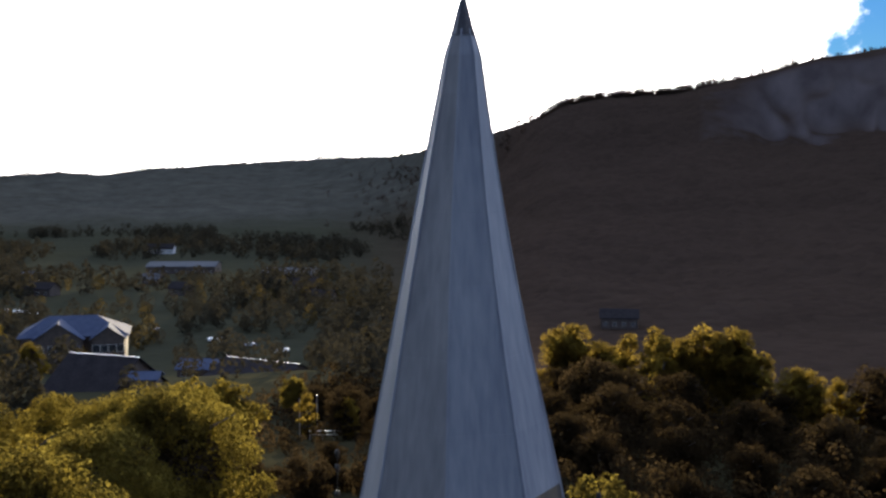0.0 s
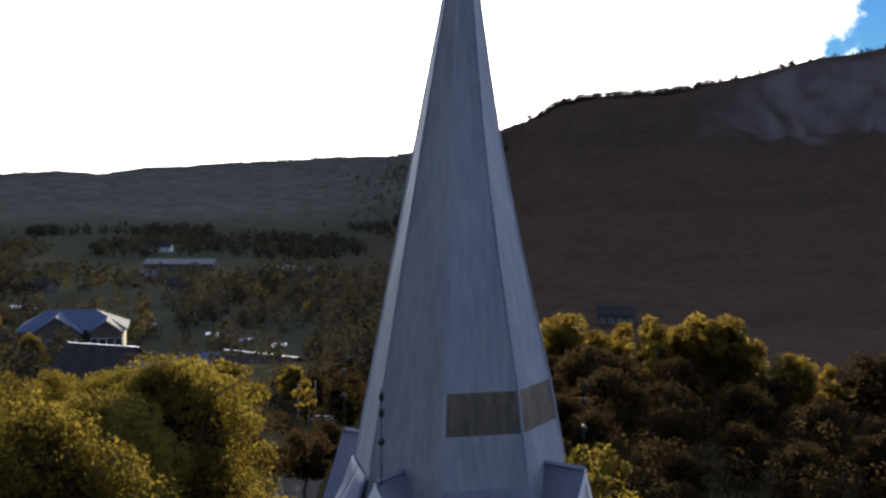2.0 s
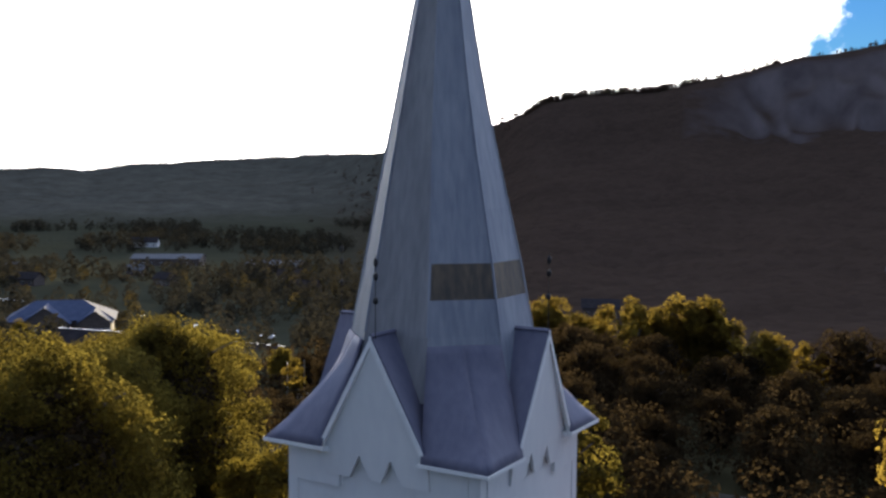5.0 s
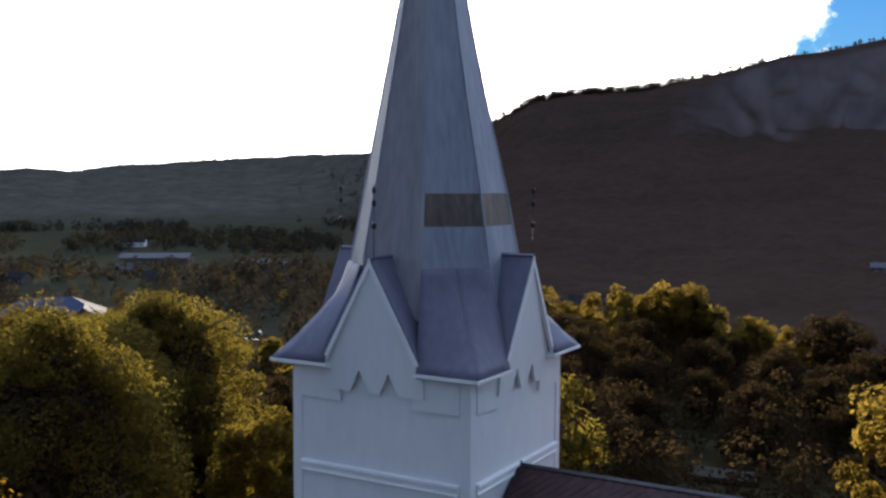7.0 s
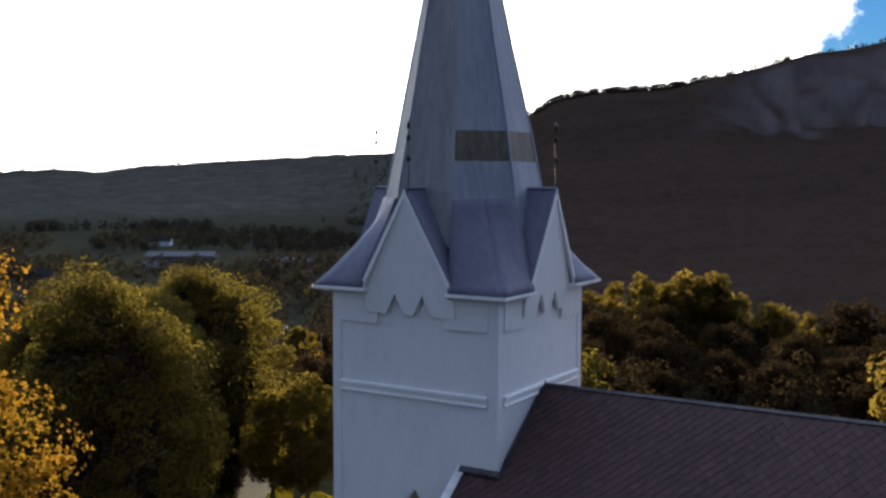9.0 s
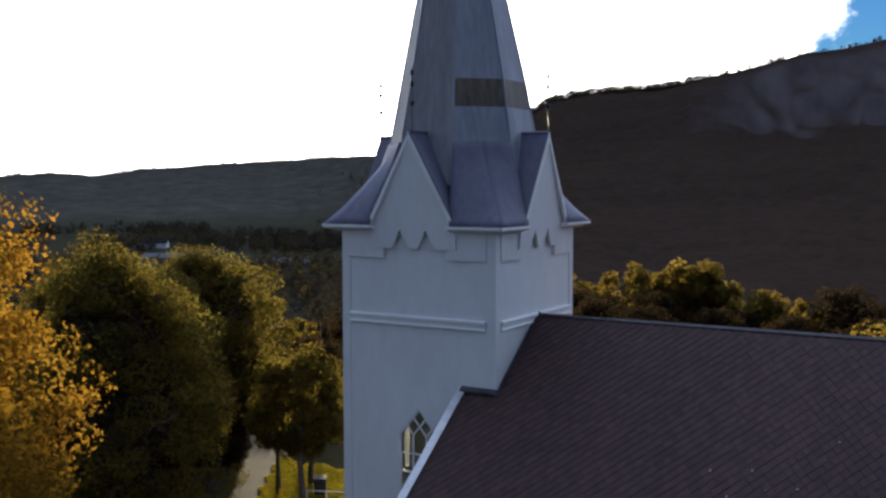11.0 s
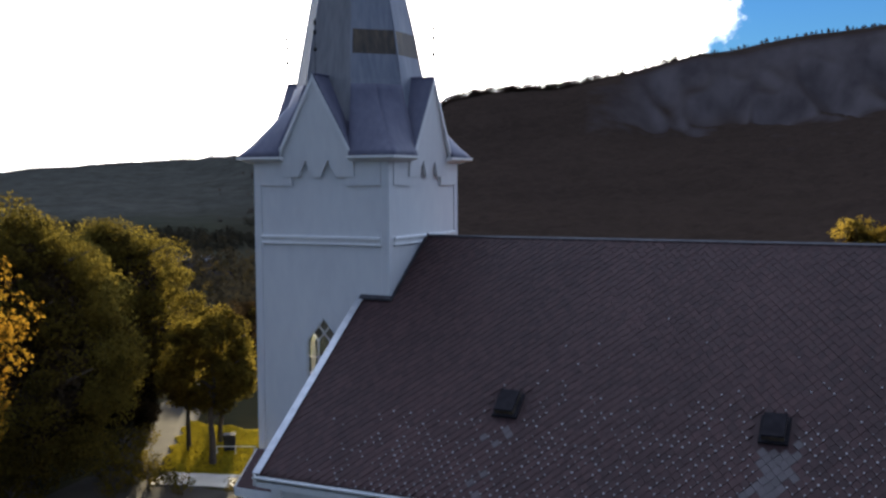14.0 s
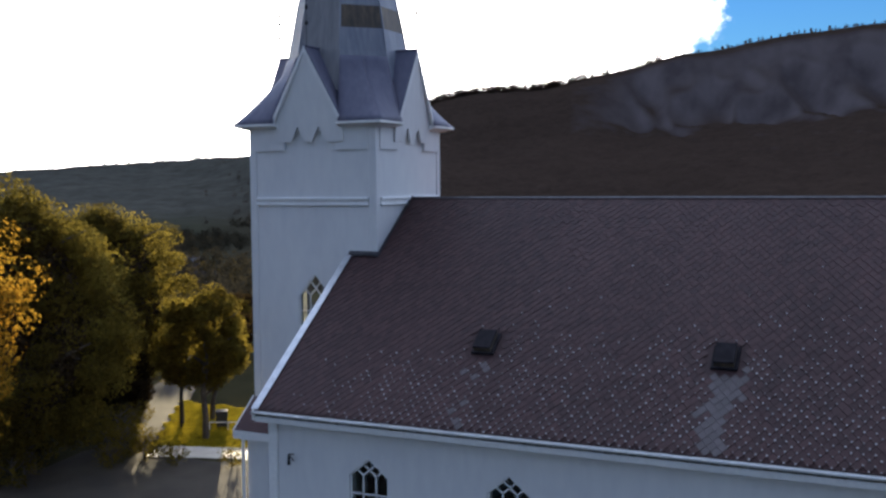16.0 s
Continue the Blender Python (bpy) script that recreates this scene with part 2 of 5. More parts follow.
TAR = surface("tar_roof", (0.016, 0.014, 0.016), (0.032, 0.028, 0.031), 0.5, 0.88, spec=0.05)
RUBBER = surface("rubber", (0.015, 0.015, 0.015), (0.03, 0.03, 0.03), 8, 0.8)
CAR_WHITE = surface("car_white", (0.6, 0.6, 0.6), (0.75, 0.75, 0.74), 2, 0.25, bump=0)
CAR_BLUE = surface("car_grey", (0.16, 0.18, 0.22), (0.25, 0.27, 0.31), 2, 0.25, metal=0.4, bump=0)
CAR_GLASS = surface("car_glass", (0.02, 0.025, 0.03), (0.05, 0.05, 0.06), 2, 0.06, bump=0, spec=0.9)


def hillside():
    """Ground of the whole country: turf and forest floor, with bare rock where it is steep."""
    m = surface("country_ground", (0.024, 0.022, 0.013), (0.046, 0.041, 0.021), 0.02, 1.0, fine=9, bump=0.0, spec=0.0)
    n, l = m.node_tree.nodes, m.node_tree.links
    b = n["Principled BSDF"]
    base = b.inputs["Base Color"].links[0].from_socket
    geo = n.new("ShaderNodeNewGeometry")
    sep = n.new("ShaderNodeSeparateXYZ")
    l.new(geo.outputs["Normal"], sep.inputs[0])
    ns = n.new("ShaderNodeTexNoise")
    ns.inputs["Scale"].default_value, ns.inputs["Detail"].default_value = 0.03, 6
    mp = n.new("ShaderNodeMapping")
    mp.inputs["Scale"].default_value = (1, 1, 0.35)
    l.new(geo.outputs["Position"], mp.inputs[0])
    l.new(mp.outputs[0], ns.inputs["Vector"])
    ad = n.new("ShaderNodeMath")
    ad.operation = "MULTIPLY_ADD"
    ad.inputs[1].default_value = 0.22
    l.new(ns.outputs["Fac"], ad.inputs[0])
    l.new(sep.outputs["Z"], ad.inputs[2])
    rg = n.new("ShaderNodeMapRange")
    rg.inputs["From Min"].default_value, rg.inputs["From Max"].default_value = 0.70, 1.02
    l.new(ad.outputs[0], rg.inputs["Value"])
    rock = n.new("ShaderNodeMix")
    rock.data_type = "RGBA"
    rock.inputs[6].default_value, rock.inputs[7].default_value = (0.066, 0.054, 0.055, 1), (0.116, 0.097, 0.098, 1)
    rk = n.new("ShaderNodeMapRange")
    rk.inputs["From Min"].default_value, rk.inputs["From Max"].default_value = 0.36, 0.62
    l.new(ns.outputs["Fac"], rk.inputs["Value"])
    l.new(rk.outputs[0], rock.inputs[0])
    ln = n.new("ShaderNodeVectorMath")
    ln.operation = "LENGTH"
    l.new(geo.outputs["Position"], ln.inputs[0])
    zone = n.new("ShaderNodeMapRange")
    zone.inputs["From Min"].default_value, zone.inputs["From Max"].default_value = 110, 240
    l.new(ln.outputs["Value"], zone.inputs["Value"])
    wood = n.new("ShaderNodeMix")
    wood.data_type = "RGBA"
    wood.inputs[6].default_value, wood.inputs[7].default_value = (0.030, 0.0205, 0.0155, 1), (0.052, 0.036, 0.0275, 1)
    # crowns of the closed forest: domes a few metres wide, each with its own tint
    vor = n.new("ShaderNodeTexVoronoi")
    vor.inputs["Scale"].default_value = 0.17
    l.new(geo.outputs["Position"], vor.inputs["Vector"])
    tint = n.new("ShaderNodeSeparateColor")
    l.new(vor.outputs["Color"], tint.inputs[0])
    both = n.new("ShaderNodeMath")
    both.operation = "MULTIPLY_ADD"
    both.inputs[1].default_value = 0.35
    l.new(tint.outputs[0], both.inputs[0])
    half = n.new("ShaderNodeMath")
    half.operation = "MULTIPLY"
    half.inputs[1].default_value = 0.65
    l.new(ns.outputs["Fac"], half.inputs[0])
    l.new(half.outputs[0], both.inputs[2])
    l.new(both.outputs[0], wood.inputs[0])
    # meadows and green woods of the valley to the west, brown forest on the mountain
    valley = n.new("ShaderNodeMix")
    valley.data_type = "RGBA"
    valley.inputs[6].default_value, valley.inputs[7].default_value = (0.026, 0.027, 0.018, 1), (0.052, 0.052, 0.035, 1)
    l.new(ns.outputs["Fac"], valley.inputs[0])
    spot = n.new("ShaderNodeSeparateXYZ")
    l.new(geo.outputs["Position"], spot.inputs[0])
    west = n.new("ShaderNodeMath")
    west.operation = "ARCTAN2"
    l.new(spot.outputs["X"], west.inputs[0])
    l.new(spot.outputs["Y"], west.inputs[1])
    side = n.new("ShaderNodeMapRange")
    side.inputs["From Min"].default_value, side.inputs["From Max"].default_value = -0.68, -0.52
    l.new(west.outputs[0], side.inputs["Value"])
    either = n.new("ShaderNodeMix")
    either.data_type = "RGBA"
    l.new(side.outputs[0], either.inputs[0])
    l.new(valley.outputs[2], either.inputs[6])
    l.new(wood.outputs[2], either.inputs[7])
    dome = n.new("ShaderNodeMath")
    dome.operation = "SUBTRACT"
    dome.inputs[0].default_value = 1.0
    l.new(vor.outputs["Distance"], dome.inputs[1])
    bp = n.new("ShaderNodeBump")
    bp.inputs["Distance"].default_value = 0.8
    l.new(dome.outputs[0], bp.inputs["Height"])
    l.new(bp.outputs[0], b.inputs["Normal"])
    cover = n.new("ShaderNodeMix")
    cover.data_type = "RGBA"
    l.new(zone.outputs[0], cover.inputs[0])
    l.new(base, cover.inputs[6])
    l.new(either.outputs[2], cover.inputs[7])
    base = cover.outputs[2]
    # bare rock only on the cliffs of the mountain to the north
    xyz = n.new("ShaderNodeSeparateXYZ")
    l.new(geo.outputs["Position"], xyz.inputs[0])
    bearing = n.new("ShaderNodeMath")
    bearing.operation = "ARCTAN2"
    l.new(xyz.outputs["X"], bearing.inputs[0])
    l.new(xyz.outputs["Y"], bearing.inputs[1])
    bare = n.new("ShaderNodeMapRange")
    bare.inputs["From Min"].default_value, bare.inputs["From Max"].default_value = -0.30, -0.262
    bare.inputs["To Min"].default_value, bare.inputs["To Max"].default_value = 1.0, 0.0
    l.new(bearing.outputs[0], bare.inputs["Value"])
    green = n.new("ShaderNodeMath")
    green.operation = "MAXIMUM"
    l.new(rg.outputs[0], green.inputs[0])
    l.new(bare.outputs[0], green.inputs[1])
    leafy = n.new("ShaderNodeMath")
    leafy.operation = "MULTIPLY"
    l.new(zone.outputs[0], leafy.inputs[0])
    foot = n.new("ShaderNodeMapRange")
    foot.inputs["From Min"].default_value, foot.inputs["From Max"].default_value = 36, 52
    foot.inputs["To Min"].default_value, foot.inputs["To Max"].default_value = 1.0, 0.0
    l.new(xyz.outputs["Z"], foot.inputs["Value"])
    low = n.new("ShaderNodeMath")
    low.operation = "MAXIMUM"
    l.new(green.outputs[0], low.inputs[0])
    l.new(foot.outputs[0], low.inputs[1])
    l.new(low.outputs[0], leafy.inputs[1])
    l.new(leafy.outputs[0], bp.inputs["Strength"])
    # woods on the far hill, painted paler to stand for haze
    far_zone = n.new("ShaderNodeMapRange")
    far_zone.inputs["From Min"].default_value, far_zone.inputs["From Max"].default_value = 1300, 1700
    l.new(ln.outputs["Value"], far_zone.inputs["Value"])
    haze_wood = n.new("ShaderNodeMix")
    haze_wood.data_type = "RGBA"
    haze_tint = n.new("ShaderNodeMix")
    haze_tint.data_type = "RGBA"
    haze_tint.inputs[6].default_value, haze_tint.inputs[7].default_value = (0.038, 0.037, 0.030, 1), (0.082, 0.080, 0.067, 1)
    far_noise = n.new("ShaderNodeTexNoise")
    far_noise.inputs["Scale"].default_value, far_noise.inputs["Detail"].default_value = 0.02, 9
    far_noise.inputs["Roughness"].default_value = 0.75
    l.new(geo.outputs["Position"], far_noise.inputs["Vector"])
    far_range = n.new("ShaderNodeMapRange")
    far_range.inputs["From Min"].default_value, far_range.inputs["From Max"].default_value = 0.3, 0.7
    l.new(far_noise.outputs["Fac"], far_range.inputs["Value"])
    l.new(far_range.outputs[0], haze_tint.inputs[0])
    l.new(haze_tint.outputs[2], haze_wood.inputs[7])
    l.new(far_zone.outputs[0], haze_wood.inputs[0])
    l.new(base, haze_wood.inputs[6])
    base = haze_wood.outputs[2]
    fin = n.new("ShaderNodeMix")
    fin.data_type = "RGBA"
    l.new(low.outputs[0], fin.inputs[0])
    l.new(rock.outputs[2], fin.inputs[6])
    l.new(base, fin.inputs[7])
    l.new(fin.outputs[2], b.inputs["Base Color"])
    return m


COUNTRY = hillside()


# ---------------------------------------------------------------- mesh helpers
def part(name, bm, material, parent=None, label=""):
    me = bpy.data.meshes.new(name)
    bmesh.ops.recalc_face_normals(bm, faces=bm.faces)
    bm.to_mesh(me)
    bm.free()
    me.materials.append(material)
    ob = new(name, me)
    if parent is not None:
        ob.parent = parent
    if label:
        ob["label"] = label
    return ob


def raw(name, verts, faces, material, parent=None, label=""):
    """A mesh from arrays: verts (n, 3) and faces of one size (m, k)."""
    verts, faces = np.asarray(verts, np.float32), np.asarray(faces, np.int32)
    me = bpy.data.meshes.new(name)
    me.vertices.add(len(verts))
    me.vertices.foreach_set("co", verts.ravel())
    k = faces.shape[1]
    me.loops.add(faces.size)
    me.loops.foreach_set("vertex_index", faces.ravel())
    me.polygons.add(len(faces))
    me.polygons.foreach_set("loop_start", np.arange(0, faces.size, k, dtype=np.int32))
    me.polygons.foreach_set("loop_total", np.full(len(faces), k, np.int32))
    me.update(calc_edges=True)
    me.validate()
    me.shade_flat()
    me.materials.append(material)
    ob = new(name, me)
    if parent is not None:
        ob.parent = parent
    if label:
        ob["label"] = label
    return ob


def box(bm, x0, x1, y0, y1, z0, z1, bevel=0.0):
    made = bmesh.ops.create_cube(bm, size=1.0)["verts"]
    for v in made:
        v.co = Vector(((x0 + x1) / 2 + v.co.x * (x1 - x0), (y0 + y1) / 2 + v.co.y * (y1 - y0), (z0 + z1) / 2 + v.co.z * (z1 - z0)))
    if bevel:
        edges = list({e for v in made for e in v.link_edges})
        bmesh.ops.bevel(bm, geom=edges, offset=bevel, segments=1, affect="EDGES")
    return bm


def slab(bm, outline, push):
    """A prism: the polygon outline (3D points, in order) and its copy moved by push."""
    a = [bm.verts.new(p) for p in outline]
    b = [bm.verts.new(Vector(p) + Vector(push)) for p in outline]
    bm.faces.new(a)
    bm.faces.new(b[::-1])
    for i in range(len(a)):
        j = (i + 1) % len(a)
        bm.faces.new((a[i], b[i], b[j], a[j]))
    return bm


def rod(bm, p, q, r0, r1=None, sides=8):
    """A round bar from p to q."""
    p, q = Vector(p), Vector(q)
    r1 = r0 if r1 is None else r1
    m = Matrix.Translation((p + q) / 2) @ (q - p).to_track_quat("Z", "Y").to_matrix().to_4x4()
    bmesh.ops.create_cone(bm, cap_ends=True, segments=sides, radius1=r0, radius2=r1, depth=(q - p).length, matrix=m)
    return bm


def ball(bm, c, r, squash=1.0):
    bmesh.ops.create_uvsphere(bm, u_segments=10, v_segments=7, radius=r, matrix=Matrix.Translation(c) @ Matrix.Diagonal((1, 1, squash, 1)))
    return bm


def smooth(a, b, x):
    t = np.clip((x - a) / (b - a), 0, 1)
    return t * t * (3 - 2 * t)


# ---------------------------------------------------------------- the country
RIDGE_AZ = np.array([-180, -90, -62, -55.3, -52.5, -50.3, -48, -43.7, -38.7, -34.3, -31, -28.5, -26.6, -24.7, -22.2, -18.5, -15.5, -12.6, -10.7, -8, -5, -1, 12, 60, 180])
RIDGE_EL = np.array([1, 1, 0.09, 0.16, 0.38, 0.23, 0.56, 0.84, 1.18, 1.38, 1.89, 2.7, 3.45, 4.3, 4.75, 4.9, 5.5, 6.15, 6.65, 6.93, 7.38, 7.68, 6.6, 2, 1])


def wave(x, y, size, seed=0.0):
    """Smooth ups and downs about as long as size."""
    x, y = x / size + seed, y / size - seed
    return (np.sin(x * 1.7 + 1.3 * np.sin(y * 1.1)) + np.sin(y * 2.3 + 1.7 * np.sin(x * 0.9 + seed)) + 0.5 * np.sin(x * 4.1 + y * 3.3)) / 2.5


def land(x, y):
    """The height of the ground."""
    x, y = np.asarray(x, float), np.asarray(y, float)
    r = np.hypot(x, y)
    az = np.degrees(np.arctan2(x, y))
    low = -9 * smooth(65, 140, r) - 24 * smooth(140, 330, r) - 9 * smooth(330, 900, r)
    el = np.interp(az, RIDGE_AZ, RIDGE_EL)
    east = smooth(-40, -25, az)
    far = 2700 - 1450 * east
    near = 1250 - 830 * east
    top = 27 + far * np.tan(np.radians(el))
    t = np.clip((r - near) / (far - near), 0, 1)
    gentle = np.interp(t, [0, 0.25, 0.5, 0.8, 0.93, 1], [0, 0.08, 0.24, 0.60, 0.90, 1.0])
    cliff = np.interp(t, [0, 0.25, 0.5, 0.80, 0.86, 0.95, 0.97, 1], [0, 0.08, 0.23, 0.50, 0.56, 0.95, 0.985, 1.0])
    steep = smooth(-17.0, -13.0, az) * (1 - smooth(14, 40, az))
    f = gentle * (1 - steep) + cliff * steep
    bumps = wave(x, y, 90, 0.3) * 5 * smooth(0.02, 0.2, t) * (1 - 0.7 * smooth(0.88, 1, t)) + wave(x, y, 28, 1.7) * 2.2 * smooth(0.02, 0.2, t) * (1 - 0.6 * smooth(0.9, 1, t))
    gully = steep * steep * np.abs(wave(x, y, 34, 4.2)) * 17 * smooth(0.78, 0.86, t) * (1 - smooth(0.90, 0.95, t))
    canopy = (np.abs(wave(x, y, 9, 0.7)) * 1.9 + np.abs(wave(x, y, 6.5, 3.1)) * 0.8) * smooth(0.0, 0.06, t) * (1 - steep * smooth(0.84, 0.87, t))
    roll = canopy + wave(x, y, 60, 2.0) * 1.2 * smooth(80, 200, r)
    return low + roll + (top - low) * f + bumps - gully - 60 * smooth(far, far + 1500, r) * 0.3


az_fine = np.concatenate([np.linspace(-180, -66, 40)[:-1], np.linspace(-66, 14, 420), np.linspace(14, 180, 50)[1:-1]])
rings = np.concatenate([np.linspace(0.5, 60, 16), np.linspace(66, 400, 56), np.linspace(405, 1280, 210), np.linspace(1290, 2800, 90), np.linspace(2900, 4600, 10)])
AZ, RR = np.meshgrid(np.radians(az_fine), rings, indexing="ij")
gx, gy = RR * np.sin(AZ), RR * np.cos(AZ)
gz = land(gx.ravel(), gy.ravel()).reshape(gx.shape)
na, nr = gx.shape
ia, ir = np.meshgrid(np.arange(na), np.arange(nr - 1), indexing="ij")
ja = (ia + 1) % na
quads = np.stack([ia * nr + ir, ja * nr + ir, ja * nr + ir + 1, ia * nr + ir + 1], -1).reshape(-1, 4)[:, ::-1]
ground = raw("ground", np.stack([gx, gy, gz], -1).reshape(-1, 3), quads, COUNTRY)
ground.data.shade_smooth()
tagged(ground, "grassy churchyard sinking into a wooded valley under rocky hills", "ground", kind="structure")


# ---------------------------------------------------------------- roads by the church
def strip(name, pts, width, z, material, label):
    """A paved band along a line of points, draped on the ground."""
    verts, faces = [], []
    pts = [Vector(p) for p in pts]
    n = 0
    for i in range(len(pts) - 1):
        for k in range(12):
            u = k / 12
            p = pts[i].lerp(pts[i + 1], u)
            d = (pts[i + 1] - pts[i]).normalized()
            side = Vector((-d.y, d.x)) * width / 2
            wob = 0.12 * math.sin(n * 1.3)
            for s in (-1, 1):
                q = p + side * (s * (1 + wob * 0.3))
                verts.append((q.x, q.y, z + float(land(q.x, q.y))))
            n += 1
    for i in range(n - 1):
        faces.append((2 * i, 2 * i + 1, 2 * i + 3, 2 * i + 2))
    ob = raw(name, verts, faces, material)
    return tagged(ob, label, "road", kind="structure")


strip("road", [(-14, -34), (-18, -6), (-24.3, 13.5), (-27.2, 19.5), (-34.6, 32), (-40, 42), (-46, 52)], 3.6, 0.03, ASPHALT, "grey asphalt lane passing the churchyard")
strip("forecourt", [(-26, 6), (-14, 8), (-3.5, 10.5)], 19.0, 0.02, ASPHALT, "worn asphalt forecourt beside the church")
strip("pavement", [(-23.6, 16.9), (-19, 18.3), (-12, 20), (-4, 16)], 2.4, 0.05, GRAVEL, "pale gravel path to the church door")


# ---------------------------------------------------------------- the church
church = tagged(new("church"), "white wooden church with a slate roof and a steep grey spire", "church")
H = 2.34                       # half the tower's width
EAVE_Z, GABLE_Z, TIP_Z = 17.98, 20.43, 30.04
SLOPE = 0.735                  # of the nave roof
RIDGE_Z, NAVE_W, NAVE_X0, NAVE_X1 = 15.55, 7.15, 1.6, 27.0


def turned(i):
    """A quarter turn about the tower's axis, i times, from the south face."""
    return Matrix.Rotation(i * math.pi / 2, 4, "Z")


def window_outline(c, half, sill, shoulder, apex):
    return [(c - half, sill), (c + half, sill), (c + half, shoulder), (c, apex), (c - half, shoulder)]


def pierced_wall(bm, x0, x1, z0, z1, y0, y1, holes):
    """A wall along x between y0 and y1, with pointed window holes (c, half, sill, shoulder, apex)."""
    line = [(x0, z0)]
    for c, half, sill, shoulder, apex in sorted(holes):
        line += [(c - 0.001, z0), (c - 0.001, sill), (c - half, sill), (c - half, shoulder), (c, apex), (c + half, shoulder), (c + half, sill), (c + 0.001, sill), (c + 0.001, z0)]
    line += [(x1, z0), (x1, z1), (x0, z1)]
    return slab(bm, [(px, y0, pz) for px, pz in line], (0, y1 - y0, 0))


def gothic_window(parent, m, c, half, sill, shoulder, apex, y):
    """A pointed window in a wall along x: casing, bars and one pane, at the pose m."""
    d = 0.05
    win = part("window_frame", bmesh.new(), TRIM, parent, "white painted pointed casing")
    bm = bmesh.new()
    out = window_outline(c, half, sill, shoulder, apex)
    ww = 0.045
    for i in range(5):
        p, q = out[i], out[(i + 1) % 5]
        e = Vector((q[0] - p[0], q[1] - p[1])).normalized()
        nrm = Vector((-e.y, e.x)) * ww
        slab(bm, [(p[0], y, p[1]), (q[0], y, q[1]), (q[0] + nrm.x, y, q[1] + nrm.y), (p[0] + nrm.x, y, p[1] + nrm.y)], (0, d + 0.02 * (i % 2), 0))
    bm.transform(m)
    bmesh.ops.recalc_face_normals(bm, faces=bm.faces)
    bm.to_mesh(win.data)
    bm.free()

    def bar(p, q, r=0.022):
        b = bmesh.new()
        e = Vector((q[0] - p[0], q[1] - p[1])).normalized()
        s = Vector((-e.y, e.x)) * r
        slab(b, [(p[0] - s.x, y + 0.015, p[1] - s.y), (q[0] - s.x, y + 0.015, q[1] - s.y), (q[0] + s.x, y + 0.015, q[1] + s.y), (p[0] + s.x, y + 0.015, p[1] + s.y)], (0, 0.035, 0))
        b.transform(m)
        part("glazing_bar", b, TRIM, win)

    # two mullions that fork and cross below the point
    rise, third = (apex - shoulder) / half, half / 3
    for d_ in (-1, 1):
        fork = (c + d_ * third, shoulder)
        bar((fork[0], sill), fork)
        bar(fork, (c - d_ * third, apex - rise * third))
        bar(fork, (c + d_ * 2 * third, shoulder + rise * third))
    z = shoulder - 0.50
    while z > sill + 0.2:
        bar((c - half, z), (c + half, z))
        z -= 0.50
    b = bmesh.new()
    slab(b, [(px, y + 0.026, pz) for px, pz in out], (0, 0.008, 0))
    b.transform(m)
    pane = part("pane", b, GLASS, win)
    pane.visible_shadow = False
    return win


